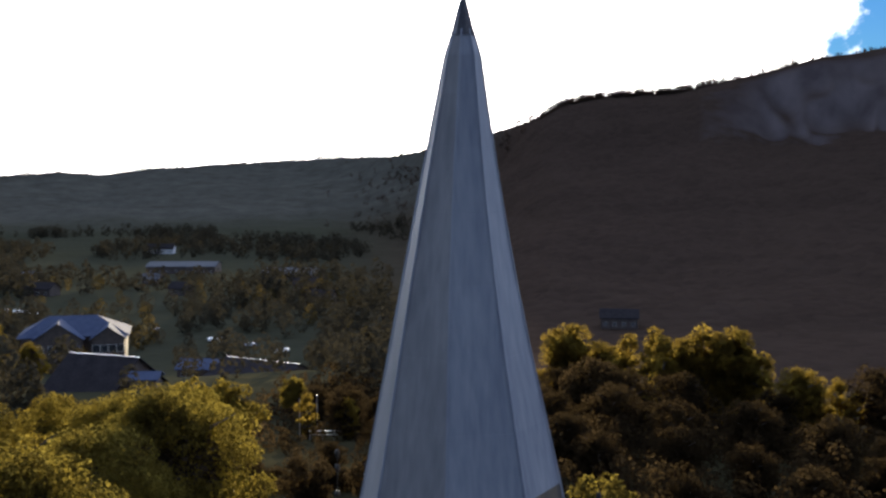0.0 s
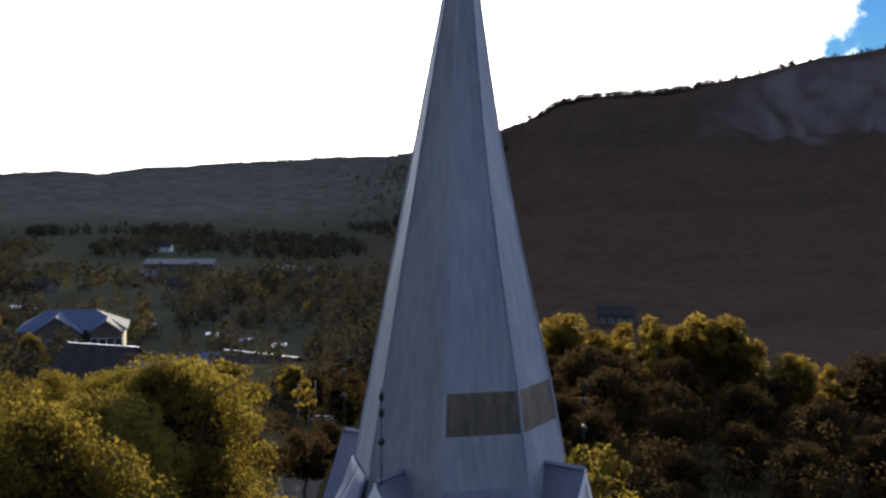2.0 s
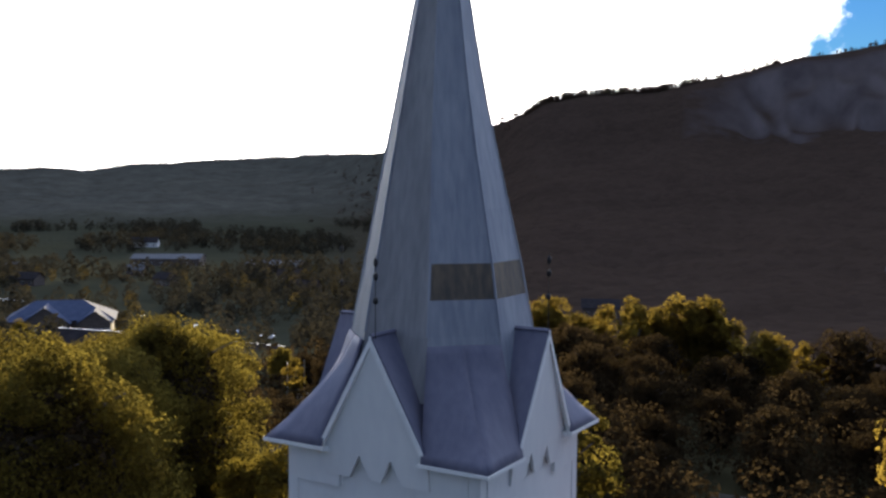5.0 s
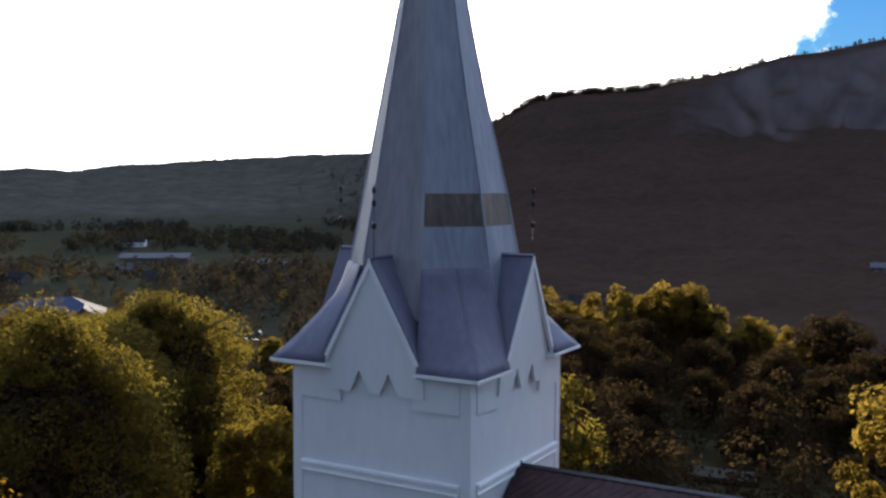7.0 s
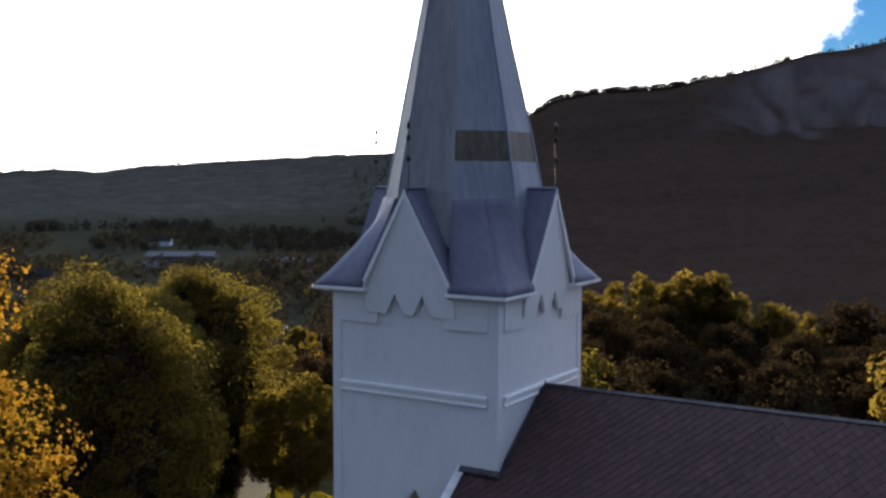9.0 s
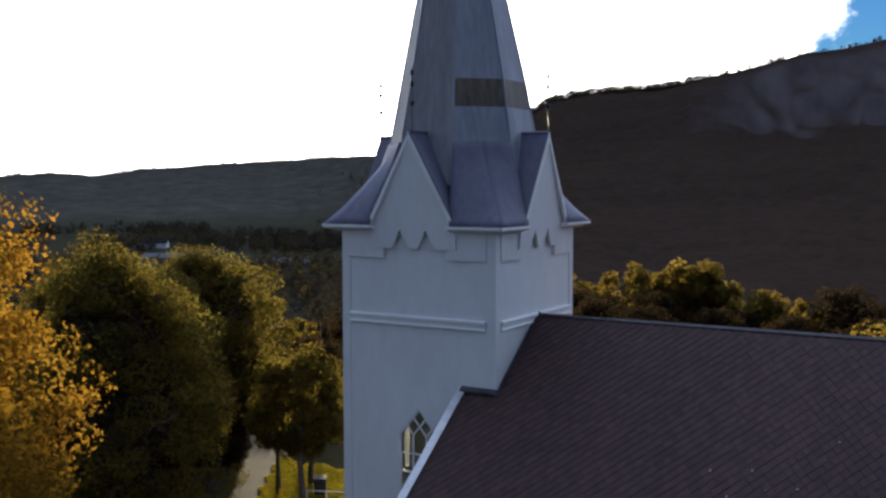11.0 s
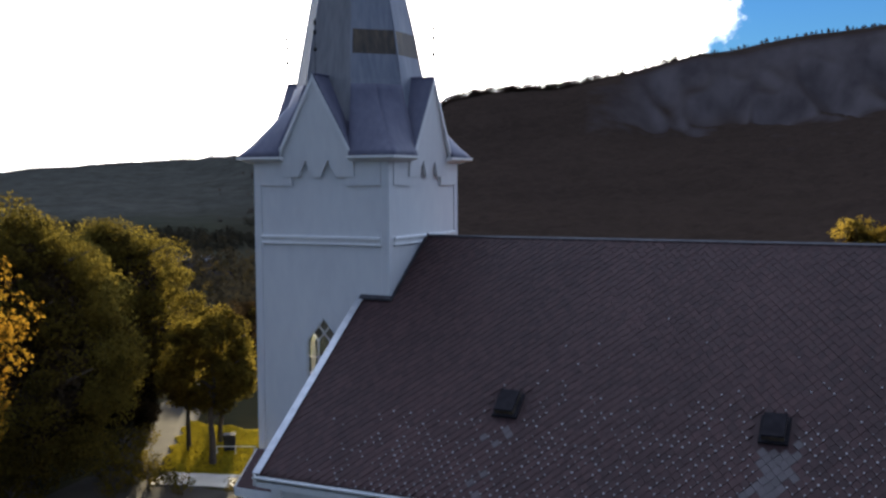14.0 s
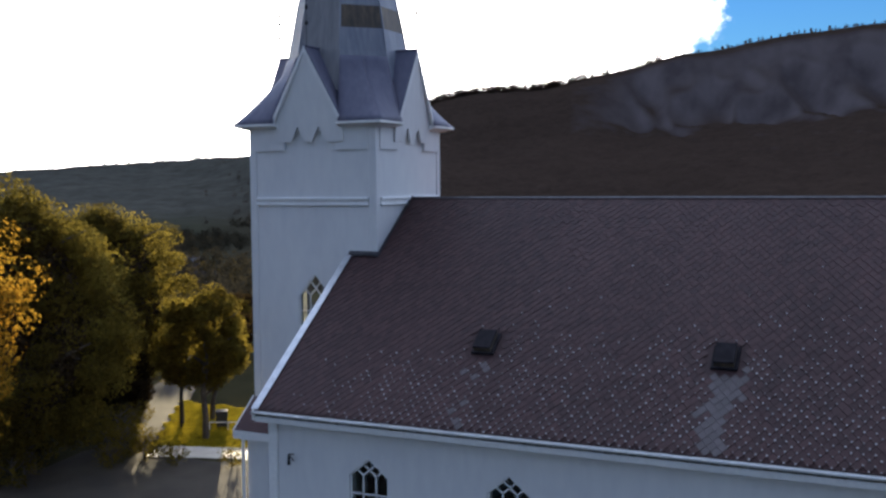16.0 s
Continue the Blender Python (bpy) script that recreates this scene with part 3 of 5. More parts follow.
# tower walls
TOWER_WINDOW = (0.07, 0.62, 10.6, 12.42, 13.15)
for i in range(4):
    bm = bmesh.new()
    # side 3 is out of view; its window is added to let sunlight in
    holes = [TOWER_WINDOW] if i in (0, 3) else []
    pierced_wall(bm, -H + 0.25, H - 0.25, 0, EAVE_Z - 0.1, -H, -H + 0.25, holes)
    bm.transform(turned(i))
    part("tower_wall", bm, WHITE, church)
    if holes:
        gothic_window(church, turned(i), *TOWER_WINDOW, -H + 0.03)
    # moulded string course, frieze and raised middle panel with two pointed niches
    bm = bmesh.new()
    box(bm, -2.1, 2.1, -H - 0.10, -H + 0.02, 15.50, 15.60, 0.02)
    box(bm, -2.1, 2.1, -H - 0.05, -H + 0.02, 15.40, 15.50)
    box(bm, -2.1, 2.1, -H - 0.08, -H + 0.02, 15.33, 15.40, 0.02)
    bm.transform(turned(i))
    part("string_course", bm, TRIM, church)
    for s in (-1, 1):
        bm = bmesh.new()
        slab(bm, [(s * 0.95, -2.435, 17.10), (s * 2.1, -H - 0.05, 17.10), (s * 2.1, -H + 0.02, 17.10), (s * 0.95, -H + 0.02, 17.10)], (0, 0, EAVE_Z - 0.12 - 17.10))
        bm.transform(turned(i))
        part("frieze", bm, WHITE, church)
    # the gable's face, with two pointed niches at its foot
    bm = bmesh.new()
    foot, w, front = 17.36, 0.27, -2.47
    line = [(-1.27, foot)]
    for nx in (-0.40, 0.38):
        line += [(nx - w, foot), (nx - w * 0.85, foot + 0.06), (nx, foot + 0.50), (nx + w * 0.85, foot + 0.06), (nx + w, foot)]
    line += [(1.27, foot), (1.26, 18.05), (0, 20.32), (-1.26, 18.05)]
    slab(bm, [(px, front - 0.075 * (pz - foot), pz) for px, pz in line], (0, 0.08, 0))
    bm.transform(turned(i))
    part("gable_panel", bm, WHITE, church)
    # corner post
    bm = bmesh.new()
    box(bm, -H - 0.022, -H + 0.24, -H - 0.022, -H + 0.24, 0, EAVE_Z - 0.1, 0.01)
    bm.transform(turned(i))
    part("corner_post", bm, WHITE, church)
    # gable roof with its two white verges
    for s in (-1, 1):
        a, f = Vector((0, -2.68, GABLE_Z)), Vector((1.36 * s, -2.63, EAVE_Z + 0.03))
        bm = bmesh.new()
        slab(bm, [a, f, f + Vector((0, 1.7, 0)), a + Vector((0, 1.7, 0))], (-0.07 * s, 0, -0.04))
        bm.transform(turned(i))
        part("gable_roof", bm, BROACH, church)
        bm = bmesh.new()
        drop = Vector((-0.02 * s, 0, -0.045))
        slab(bm, [a + drop + Vector((0, -0.03, 0)), f + drop + Vector((0, -0.03, 0)), f + drop + Vector((-0.10 * s, -0.03, -0.01)), a + drop + Vector((0, -0.03, -0.19))], (0, 0.09, 0))
        bm.transform(turned(i))
        part("verge_board", bm, TRIM, church)
    # finial of thin iron with three knobs
    bm = bmesh.new()
    rod(bm, (0.08, -2.62, GABLE_Z - 0.1), (0.08, -2.62, GABLE_Z + 1.58), 0.011, 0.006, 6)
    ball(bm, (0.08, -2.62, GABLE_Z + 0.66), 0.060, 1.2)
    ball(bm, (0.08, -2.62, GABLE_Z + 1.15), 0.052, 1.6)
    ball(bm, (0.08, -2.62, GABLE_Z + 1.43), 0.046, 2.0)
    bm.transform(turned(i))
    part("finial", bm, IRON, church, "thin iron finial with knobs")


def apothem(z):
    d = TIP_Z - z
    return min(0.36 * d, 0.135 + 0.177 * d)


def oct_point(k, z, a=None):
    """Corner k (0 to 7) of the eight-sided spire at height z; side k lies between corners k and k + 1, side 0 faces south."""
    bend = math.sin(math.pi * min(1, max(0, (z - 22.0) / 7.3)))
    r = ((apothem(z) if a is None else a) - 0.055 * bend) / math.cos(math.pi / 8)
    t = -math.pi / 2 - math.pi / 8 + k * math.pi / 4
    return Vector((0.05 - 0.05 * bend + r * math.cos(t), 0.03 - 0.03 * bend + r * math.sin(t), z))


# broach: the four corner roofs between the gables
for i in range(4):
    for s in (0, 1):
        bm = bmesh.new()
        ez = EAVE_Z
        c = Vector((2.72, -2.72, ez))
        p = (Vector((1.22, -2.72, ez)), Vector((2.72, -1.22, ez)))[s]
        rows = []
        zs = [ez + (20.15 - ez) * j / 12 for j in range(13)]
        for z in zs:
            w = float(np.interp(z - ez, (0, 0.40, 0.95, 1.6, 2.17), (0.0, 0.30, 0.60, 0.88, 1.0)))
            v = oct_point(1 + s, z)
            v0 = oct_point(1, z)
            v1 = oct_point(2, z)
            mid = (v0 + v1) / 2
            edge, corner = p.lerp(v, w), c.lerp(mid, w)
            edge.z = corner.z = z
            rows.append((edge, corner))
        vs = [[bm.verts.new(e.lerp(k, u / 5)) for u in range(6)] for e, k in rows]
        for lo, hi in zip(vs, vs[1:]):
            for u in range(5):
                bm.faces.new((lo[u], lo[u + 1], hi[u + 1], hi[u]))
        bm.transform(turned(i))
        ob = part("broach_roof", bm, BROACH, church)
        ob.data.shade_smooth()
        ob.modifiers.new("thickness", "SOLIDIFY").thickness = 0.05
    # white cornice under the corner eaves, with a coved soffit
    for s in (0, 1):
        bm = bmesh.new()
        prof = [(-2.74, 17.97), (-2.74, 17.90), (-2.69, 17.88), (-2.60, 17.86), (-2.48, 17.80), (-2.36, 17.79), (-2.36, 17.97)]
        slab(bm, [(1.15, y, z) for y, z in prof], (1.66, 0, 0))
        for v in bm.verts:
            if v.co.x > 2:
                v.co.x = -v.co.y
        if s:
            bm.transform(Matrix(((0, -1, 0, 0), (-1, 0, 0, 0), (0, 0, 1, 0), (0, 0, 0, 1))))
        bm.transform(turned(i))
        part("cornice", bm, TRIM, church)

# spire: sheets between rolled seams
spire_core = bmesh.new()
low = [spire_core.verts.new(oct_point(k, 17.6, apothem(17.6) - 0.08)) for k in range(8)]
tip = spire_core.verts.new((0.05, 0.03, TIP_Z - 0.75))
for k in range(8):
    spire_core.faces.new((low[k], low[(k + 1) % 8], tip))
spire_core.faces.new(low[::-1])
spire = part("spire", spire_core, SPIRE, church, "tall eight-sided spire of weathered grey sheet metal")
levels = [19.0, 20.3, 21.05, 21.79, 22.9, 24.1, 25.3, 26.5, 27.6, 28.5, 29.15, 29.6]
for k in range(8):
    nrm = Matrix.Rotation(-math.pi / 2 + k * math.pi / 4, 3, "Z") @ Vector((1, 0, 0.178)).normalized()
    for z0, z1 in zip(levels, levels[1:]):
        cols = 1
        for c in range(cols):
            g = 0.003
            u0, u1 = c / cols + g, (c + 1) / cols - g
            lo0, lo1 = oct_point(k, z0 + 0.0008), oct_point(k + 1, z0 + 0.0008)
            hi0, hi1 = oct_point(k, z1 - 0.0008), oct_point(k + 1, z1 - 0.0008)
            bm = bmesh.new()
            slab(bm, [lo0.lerp(lo1, u0), lo0.lerp(lo1, u1), hi0.lerp(hi1, u1), hi0.lerp(hi1, u0)], -nrm * 0.025)
            for v in bm.verts:
                v.co += nrm * random.uniform(0.002, 0.006)
            # sides 6, 7 and 0 carry the greyer sheet
            greyer = k in (0, 7, 6)
            rusty = z0 == 21.05 and k in (1, 2)
            part("metal_sheet", bm, RUST if rusty else SPIRE_GREY if greyer else SPIRE, spire, "brown rusted sheet" if rusty else "")
    bm = bmesh.new()
    for z0, z1 in zip(levels[1:], levels[2:]):
        rod(bm, oct_point(k, z0), oct_point(k, z1), 0.05 - 0.001 * z0, 0.05 - 0.001 * z1, 6)
    part("rolled_seam", bm, SPIRE, spire)
bm = bmesh.new()
rod(bm, (0.05, 0.03, 29.50), (0.05, 0.03, TIP_Z + 0.10), 0.225, 0.05, 8)
rod(bm, (0.05, 0.03, TIP_Z + 0.08), (0.05, 0.03, TIP_Z + 0.45), 0.03, 0.02, 8)
part("spire_cap", bm, LEAD, spire, "dark lead cap")

# nave walls
NAVE_WINDOWS = [(4.62 + 3.95 * j, 0.575, 4.3, 8.32, 8.80) for j in range(6)]
EAVE_WALL = RIDGE_Z - SLOPE * NAVE_W - 0.2
for side in (0, 1):
    m = Matrix.Identity(4) if side == 0 else Matrix.Translation((NAVE_X0 + NAVE_X1, 0, 0)) @ Matrix.Rotation(math.pi, 4, "Z")
    bm = bmesh.new()
    pierced_wall(bm, NAVE_X0, NAVE_X1, 0, EAVE_WALL, -NAVE_W, -NAVE_W + 0.35, NAVE_WINDOWS if side == 0 else [])
    bm.transform(m)
    part("nave_wall", bm, WHITE, church)
    if side == 0:
        for w in NAVE_WINDOWS:
            gothic_window(church, m, *w, -NAVE_W + 0.06)
for x0, x1 in ((NAVE_X0, NAVE_X0 + 0.3), (NAVE_X1 - 0.3, NAVE_X1)):
    bm = bmesh.new()
    for y0, y1 in ((-NAVE_W + 0.35, -H), (H, NAVE_W - 0.35)) if x0 < 5 else ((-NAVE_W + 0.35, NAVE_W - 0.35),):
        pts = [(x0, y0, 0), (x0, y1, 0), (x0, y1, RIDGE_Z - 0.25 - SLOPE * abs(y1))]
        if y0 < 0 < y1:
            pts.append((x0, 0, RIDGE_Z - 0.25))
        pts.append((x0, y0, RIDGE_Z - 0.25 - SLOPE * abs(y0)))
        slab(bm, pts, (x1 - x0, 0, 0))
    part("gable_wall", bm, WHITE, church)
bm = bmesh.new()
box(bm, NAVE_X0 - 0.07, NAVE_X0 + 0.22, -NAVE_W - 0.07, -NAVE_W + 0.2, 0, EAVE_WALL + 0.1, 0.02)
part("corner_post", bm, TRIM, church)
bm = bmesh.new()
box(bm, NAVE_X0 + 0.3, NAVE_X1 - 0.3, -NAVE_W + 0.35, NAVE_W - 0.35, 0.0, 0.4)
part("nave_floor", bm, DARK_WOOD, church)

# nave roof
EAVE_Y = 7.62


def roof_z(y):
    return RIDGE_Z - SLOPE * abs(y)


bm = bmesh.new()
for s in (-1, 1):
    slab(bm, [(1.38, 0, RIDGE_Z - 0.03), (NAVE_X1 + 0.25, 0, RIDGE_Z - 0.03), (NAVE_X1 + 0.25, s * EAVE_Y, roof_z(EAVE_Y) - 0.03), (1.38, s * EAVE_Y, roof_z(EAVE_Y) - 0.03)], (0, 0, -0.16))
nave_roof = part("nave_roof", bm, SLATE, church, "dark slate roof with small bright clips")
bm = bmesh.new()
slab(bm, [(H - 0.02, -0.07, roof_z(0.07) + 0.025), (H - 0.02, 0, RIDGE_Z + 0.03), (H - 0.02, 0.07, roof_z(0.07) + 0.025)], (NAVE_X1 + 0.3 - H, 0, 0))
part("ridge_cap", bm, LEAD, nave_roof, "dark lead ridge cap")
for s in (-1, 1):
    bm = bmesh.new()
    y1 = s * (EAVE_Y + 0.05)
    slab(bm, [(1.33, s * (H - 0.1), roof_z(H - 0.1) + 0.04), (1.33, y1, roof_z(y1) + 0.04), (1.33, y1, roof_z(y1) - 0.26), (1.33, s * (H - 0.1), roof_z(H - 0.1) - 0.26)], (0.05, 0, 0))
    part("verge_board", bm, TRIM, church, "white painted verge board")
    bm = bmesh.new()
    slab(bm, [(1.30, s * (H - 0.1), roof_z(H - 0.1) + 0.045), (1.30, y1, roof_z(y1) + 0.045), (1.52, y1, roof_z(y1) + 0.045), (1.52, s * (H - 0.1), roof_z(H - 0.1) + 0.045)], (0, 0, 0.02))
    part("verge_flashing", bm, ZINC, nave_roof, "pale zinc flashing")
    bm = bmesh.new()
    box(bm, 1.38, NAVE_X1 + 0.25, s * 7.60 - 0.02, s * 7.60 + 0.02, roof_z(EAVE_Y) - 0.34, roof_z(EAVE_Y) - 0.03)
    box(bm, 1.38, NAVE_X1 + 0.25, min(s * 7.10, s * 7.58), max(s * 7.10, s * 7.58), roof_z(EAVE_Y) - 0.34, roof_z(EAVE_Y) - 0.30)
    part("fascia", bm, TRIM, church)
    # half-round gutter
    bm = bmesh.new()
    prof = [(0.075 * math.cos(t), 0.075 * math.sin(t)) for t in np.linspace(math.pi, 2 * math.pi, 7)] + [(0.06 * math.cos(t), 0.06 * math.sin(t)) for t in np.linspace(2 * math.pi, math.pi, 7)]
    slab(bm, [(1.36, s * 7.70 + py, roof_z(EAVE_Y) - 0.05 + pz) for py, pz in prof], (NAVE_X1 - 1.1, 0, 0))
    part("gutter", bm, TRIM, church, "white half-round gutter")
# step flashing where the tower cuts the slope
bm = bmesh.new()
slab(bm, [(1.38, -H - 0.02, roof_z(H) + 0.03), (H + 0.07, -H - 0.02, roof_z(H) + 0.03), (H + 0.07, -H - 0.14, roof_z(H + 0.12) + 0.03), (1.38, -H - 0.14, roof_z(H + 0.12) + 0.03)], (0, 0, 0.05))
slab(bm, [(H + 0.06, -H - 0.14, roof_z(H + 0.14) + 0.02), (H + 0.06, 0, RIDGE_Z + 0.03), (H + 0.12, 0, RIDGE_Z + 0.03), (H + 0.12, -H - 0.14, roof_z(H + 0.14) + 0.02)], (0, 0, 0.04))
part("flashing", bm, LEAD, nave_roof)

# two roof hatches
UP = Vector((0, 1, SLOPE)).normalized()
OUT = Vector((0, -SLOPE, 1)).normalized()
for hx, hy in ((13.45, -5.20), (7.20, -5.22)):
    m = Matrix.Translation((hx, hy, roof_z(hy))) @ Matrix(((1, UP.x, OUT.x, 0), (0, UP.y, OUT.y, 0), (0, UP.z, OUT.z, 0), (0, 0, 0, 1)))
    bm = bmesh.new()
    box(bm, -0.32, 0.32, -0.38, 0.40, -0.02, 0.045, 0.01)
    bm.transform(m)
    hatch = part("roof_hatch", bm, TAR, church, "small dark roof hatch in a tarred collar")
    bm = bmesh.new()
    box(bm, -0.25, 0.25, -0.33, 0.35, 0.17, 0.22, 0.015)
    bm.transform(m)
    part("hatch_lid", bm, TAR, hatch)
    bm = bmesh.new()
    box(bm, -0.235, 0.235, -0.31, 0.33, 0.03, 0.18)
    bm.transform(m)
    part("hatch_kerb", bm, RUST, hatch, "brown rusted kerb")

# stair annex beside the tower
bm = bmesh.new()
ax0, ax1, ay = -1.25, 1.6, -4.35
az0 = 8.43 + 0.78 * 0.35 - 0.22
box(bm, ax0, ax1, ay, ay + 0.25, 0, az0)
AR_Y, AR_K = -3.60, 0.78         # ridge and slope of the annex roof
wy0, wy1 = ay + 0.25, -H
slab(bm, [(ax0, wy0, 0), (ax0, wy1, 0), (ax0, wy1, az0 + AR_K * (2 * AR_Y - ay - wy1)), (ax0, AR_Y, az0 + AR_K * (AR_Y - ay)), (ax0, wy0, az0 + 0.2)], (0.25, 0, 0))
annex = part("annex_wall", bm, WHITE, church, "white stair annex beside the tower")
for y0, y1 in ((-4.70, AR_Y), (-H - 0.07, AR_Y)):
    e0, e1 = 8.43 + AR_K * (AR_Y + 4.70 - abs(y0 - AR_Y)), 8.43 + AR_K * (AR_Y + 4.70)
    bm = bmesh.new()
    slab(bm, [(-1.5, y0, e0), (1.62, y0, e0), (1.62, y1, e1), (-1.5, y1, e1)], (0, 0, -0.12))
    part("annex_roof", bm, SLATE, annex)
    bm = bmesh.new()
    slab(bm, [(-1.54, y0, e0), (-1.54, y1, e1), (-1.54, y1, e1 - 0.24), (-1.54, y0, e0 - 0.24)], (0.05, 0, 0))
    part("verge_board", bm, TRIM, annex)
bm = bmesh.new()
box(bm, -1.5, 1.33, -4.72, -4.68, 8.16, 8.42)
box(bm, -1.5, 1.33, -4.68, -4.36, 8.16, 8.20)
part("fascia", bm, TRIM, annex)
bm = bmesh.new()
rod(bm, (-1.36, -4.42, 0.2), (-1.36, -4.42, 8.1), 0.06, sides=10)
rod(bm, (-1.36, -4.42, 8.1), (-1.36, -4.66, 8.28), 0.06, sides=10)
part("downpipe", bm, TRIM, annex, "white downpipe")

# small iron bracket on the nave wall
bm = bmesh.new()
rod(bm, (2.30, -NAVE_W, 8.68), (2.30, -NAVE_W - 0.22, 8.74), 0.02)
rod(bm, (2.30, -NAVE_W - 0.22, 8.74), (2.30, -NAVE_W - 0.24, 8.45), 0.035, 0.05)
rod(bm, (2.30, -NAVE_W, 8.5), (2.30, -NAVE_W - 0.2, 8.7), 0.015)
part("wall_bracket", bm, IRON, church, "small dark iron wall bracket")


# ---------------------------------------------------------------- trees
def leaf_quads(rng, centres, outward, size, spread=0.7):
    """Bent leaf sprays: verts and faces round the centres, facing roughly outward."""
    n = len(centres)
    nrm = outward + rng.normal(0, spread, (n, 3))
    nrm /= np.linalg.norm(nrm, axis=1)[:, None] + 1e-9
    ref = rng.normal(0, 1, (n, 3))
    u = np.cross(nrm, ref)
    u /= np.linalg.norm(u, axis=1)[:, None] + 1e-9
    v = np.cross(nrm, u)
    s = (size * rng.uniform(0.6, 1.35, n))[:, None]
    a = centres - u * s * 0.5
    b = centres + v * s * 0.38 + nrm * s * 0.12
    c = centres + u * s * 0.55
    d = centres - v * s * 0.38 + nrm * s * 0.12
    verts = np.stack([a, b, c, d], 1).reshape(-1, 3)
    faces = np.arange(4 * n).reshape(-1, 4)
    return verts, faces


def crown_cloud(rng, height, radius, base, clumps, leaves, shape, clump_r):
    """Leaf places of a lumpy crown: clumps over an egg-shaped shell, thinner inside."""
    pts, outs = [], []
    mid, half = (height + base) / 2, (height - base) / 2
    for _ in range(clumps):
        d = rng.normal(0, 1, 3)
        d /= np.linalg.norm(d)
        q = rng.uniform(0.55, 1.0) ** 0.5
        wob = 0.92 + 0.14 * math.sin(3 * math.atan2(d[1], d[0]) + radius) + 0.09 * math.sin(5 * d[2] + height)
        zz = d[2] * q
        width = {"round": 1.0, "tall": 0.75 + 0.25 * (1 - zz), "cone": 0.62 * (1 - zz) + 0.06}[shape]
        c = np.array([d[0] * radius * q * wob * width, d[1] * radius * q * wob * width, mid + zz * half])
        cr = clump_r * rng.uniform(0.6, 1.25)
        g = rng.normal(0, 1, (leaves, 3))
        g /= np.linalg.norm(g, axis=1)[:, None]
        rr = rng.uniform(0.35, 1.0, (leaves, 1)) ** 0.6
        pts.append(c + g * rr * cr * np.array([1, 1, 0.75]))
        outs.append(g * 0.7 + d * 0.5 + np.array([0, 0, 0.25]))
    return np.concatenate(pts), np.concatenate(outs)


def tree(name, label, seed, height, radius, base, leaf, material, clumps=80, leaves=110, shape="round", clump_r=1.1, lean=0.0, clear=None):
    rng = np.random.default_rng(seed)
    root = tagged(new(name), label, "tree")
    bm = bmesh.new()
    tr = 0.022 * height + 0.04
    p = Vector((0, 0, -0.6))
    for j in range(5):
        q = Vector((lean * (j + 1) * 0.2 + rng.normal(0, 0.05), rng.normal(0, 0.06), (height * 0.78) * (j + 1) / 5))
        rod(bm, p, q, tr * (1 - 0.17 * j), tr * (1 - 0.17 * (j + 1)), 8)
        p = q
    for j in range(9):
        low = max(base * 0.9, 0.3 * height)
        z = low + (height * 0.75 - low) * j / 9
        t = j * 2.4 + rng.uniform(0, 1)
        reach = radius * rng.uniform(0.55, 0.9) * (0.5 if shape == "cone" else 1)
        s = Vector((lean * z / height, 0, z))
        k = s + Vector((math.cos(t) * reach * 0.55, math.sin(t) * reach * 0.55, reach * 0.45))
        e = k + Vector((math.cos(t + 0.3) * reach * 0.32, math.sin(t + 0.3) * reach * 0.32, reach * 0.15))
        rod(bm, s, k, tr * 0.42, tr * 0.28, 6)
        rod(bm, k, e, tr * 0.28, tr * 0.10, 6)
    part("trunk", bm, BARK, root)
    pts, outs = crown_cloud(rng, height, radius, base, clumps, leaves, shape, clump_r)
    pts[:, 0] += lean * pts[:, 2] / height
    if clear is not None:
        pts[:, 2] = np.where(pts[:, 2] < clear, 2 * clear - pts[:, 2], pts[:, 2])
    v, f = leaf_quads(rng, pts, outs, leaf)
    # core cards block light; on broad trees a dark colour stands for inner shade
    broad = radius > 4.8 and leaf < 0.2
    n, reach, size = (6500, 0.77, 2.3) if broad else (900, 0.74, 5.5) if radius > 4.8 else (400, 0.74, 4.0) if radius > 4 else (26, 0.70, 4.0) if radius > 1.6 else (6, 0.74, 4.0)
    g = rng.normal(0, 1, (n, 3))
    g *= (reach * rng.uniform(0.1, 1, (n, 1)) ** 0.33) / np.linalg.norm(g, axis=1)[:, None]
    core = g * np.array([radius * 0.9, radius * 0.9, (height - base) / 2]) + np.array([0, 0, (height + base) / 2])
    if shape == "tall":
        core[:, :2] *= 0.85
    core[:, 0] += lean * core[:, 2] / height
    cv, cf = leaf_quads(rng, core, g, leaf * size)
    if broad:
        raw("inner_shade", cv, cf, CROWN_SHADE, root, "dark brown cards inside the crown, put in for its inner shade")
    elif clear is None:
        v, f = np.concatenate([v, cv]), np.concatenate([f, cf + len(v)])
    raw("crown", v, f, material, root)
    return root


def plant(ob, x, y, turn=0.0, scale=1.0, sink=0.0):
    ob.matrix_world = Matrix.Translation((x, y, float(land(x, y)) - sink)) @ Matrix.Rotation(turn, 4, "Z") @ Matrix.Diagonal((scale, scale, scale, 1))
    return ob


def another(ob, x, y, turn, scale):
    c = copy_thing(ob, Matrix.Identity(4))
    plant(c, x, y, turn, scale)
    return c


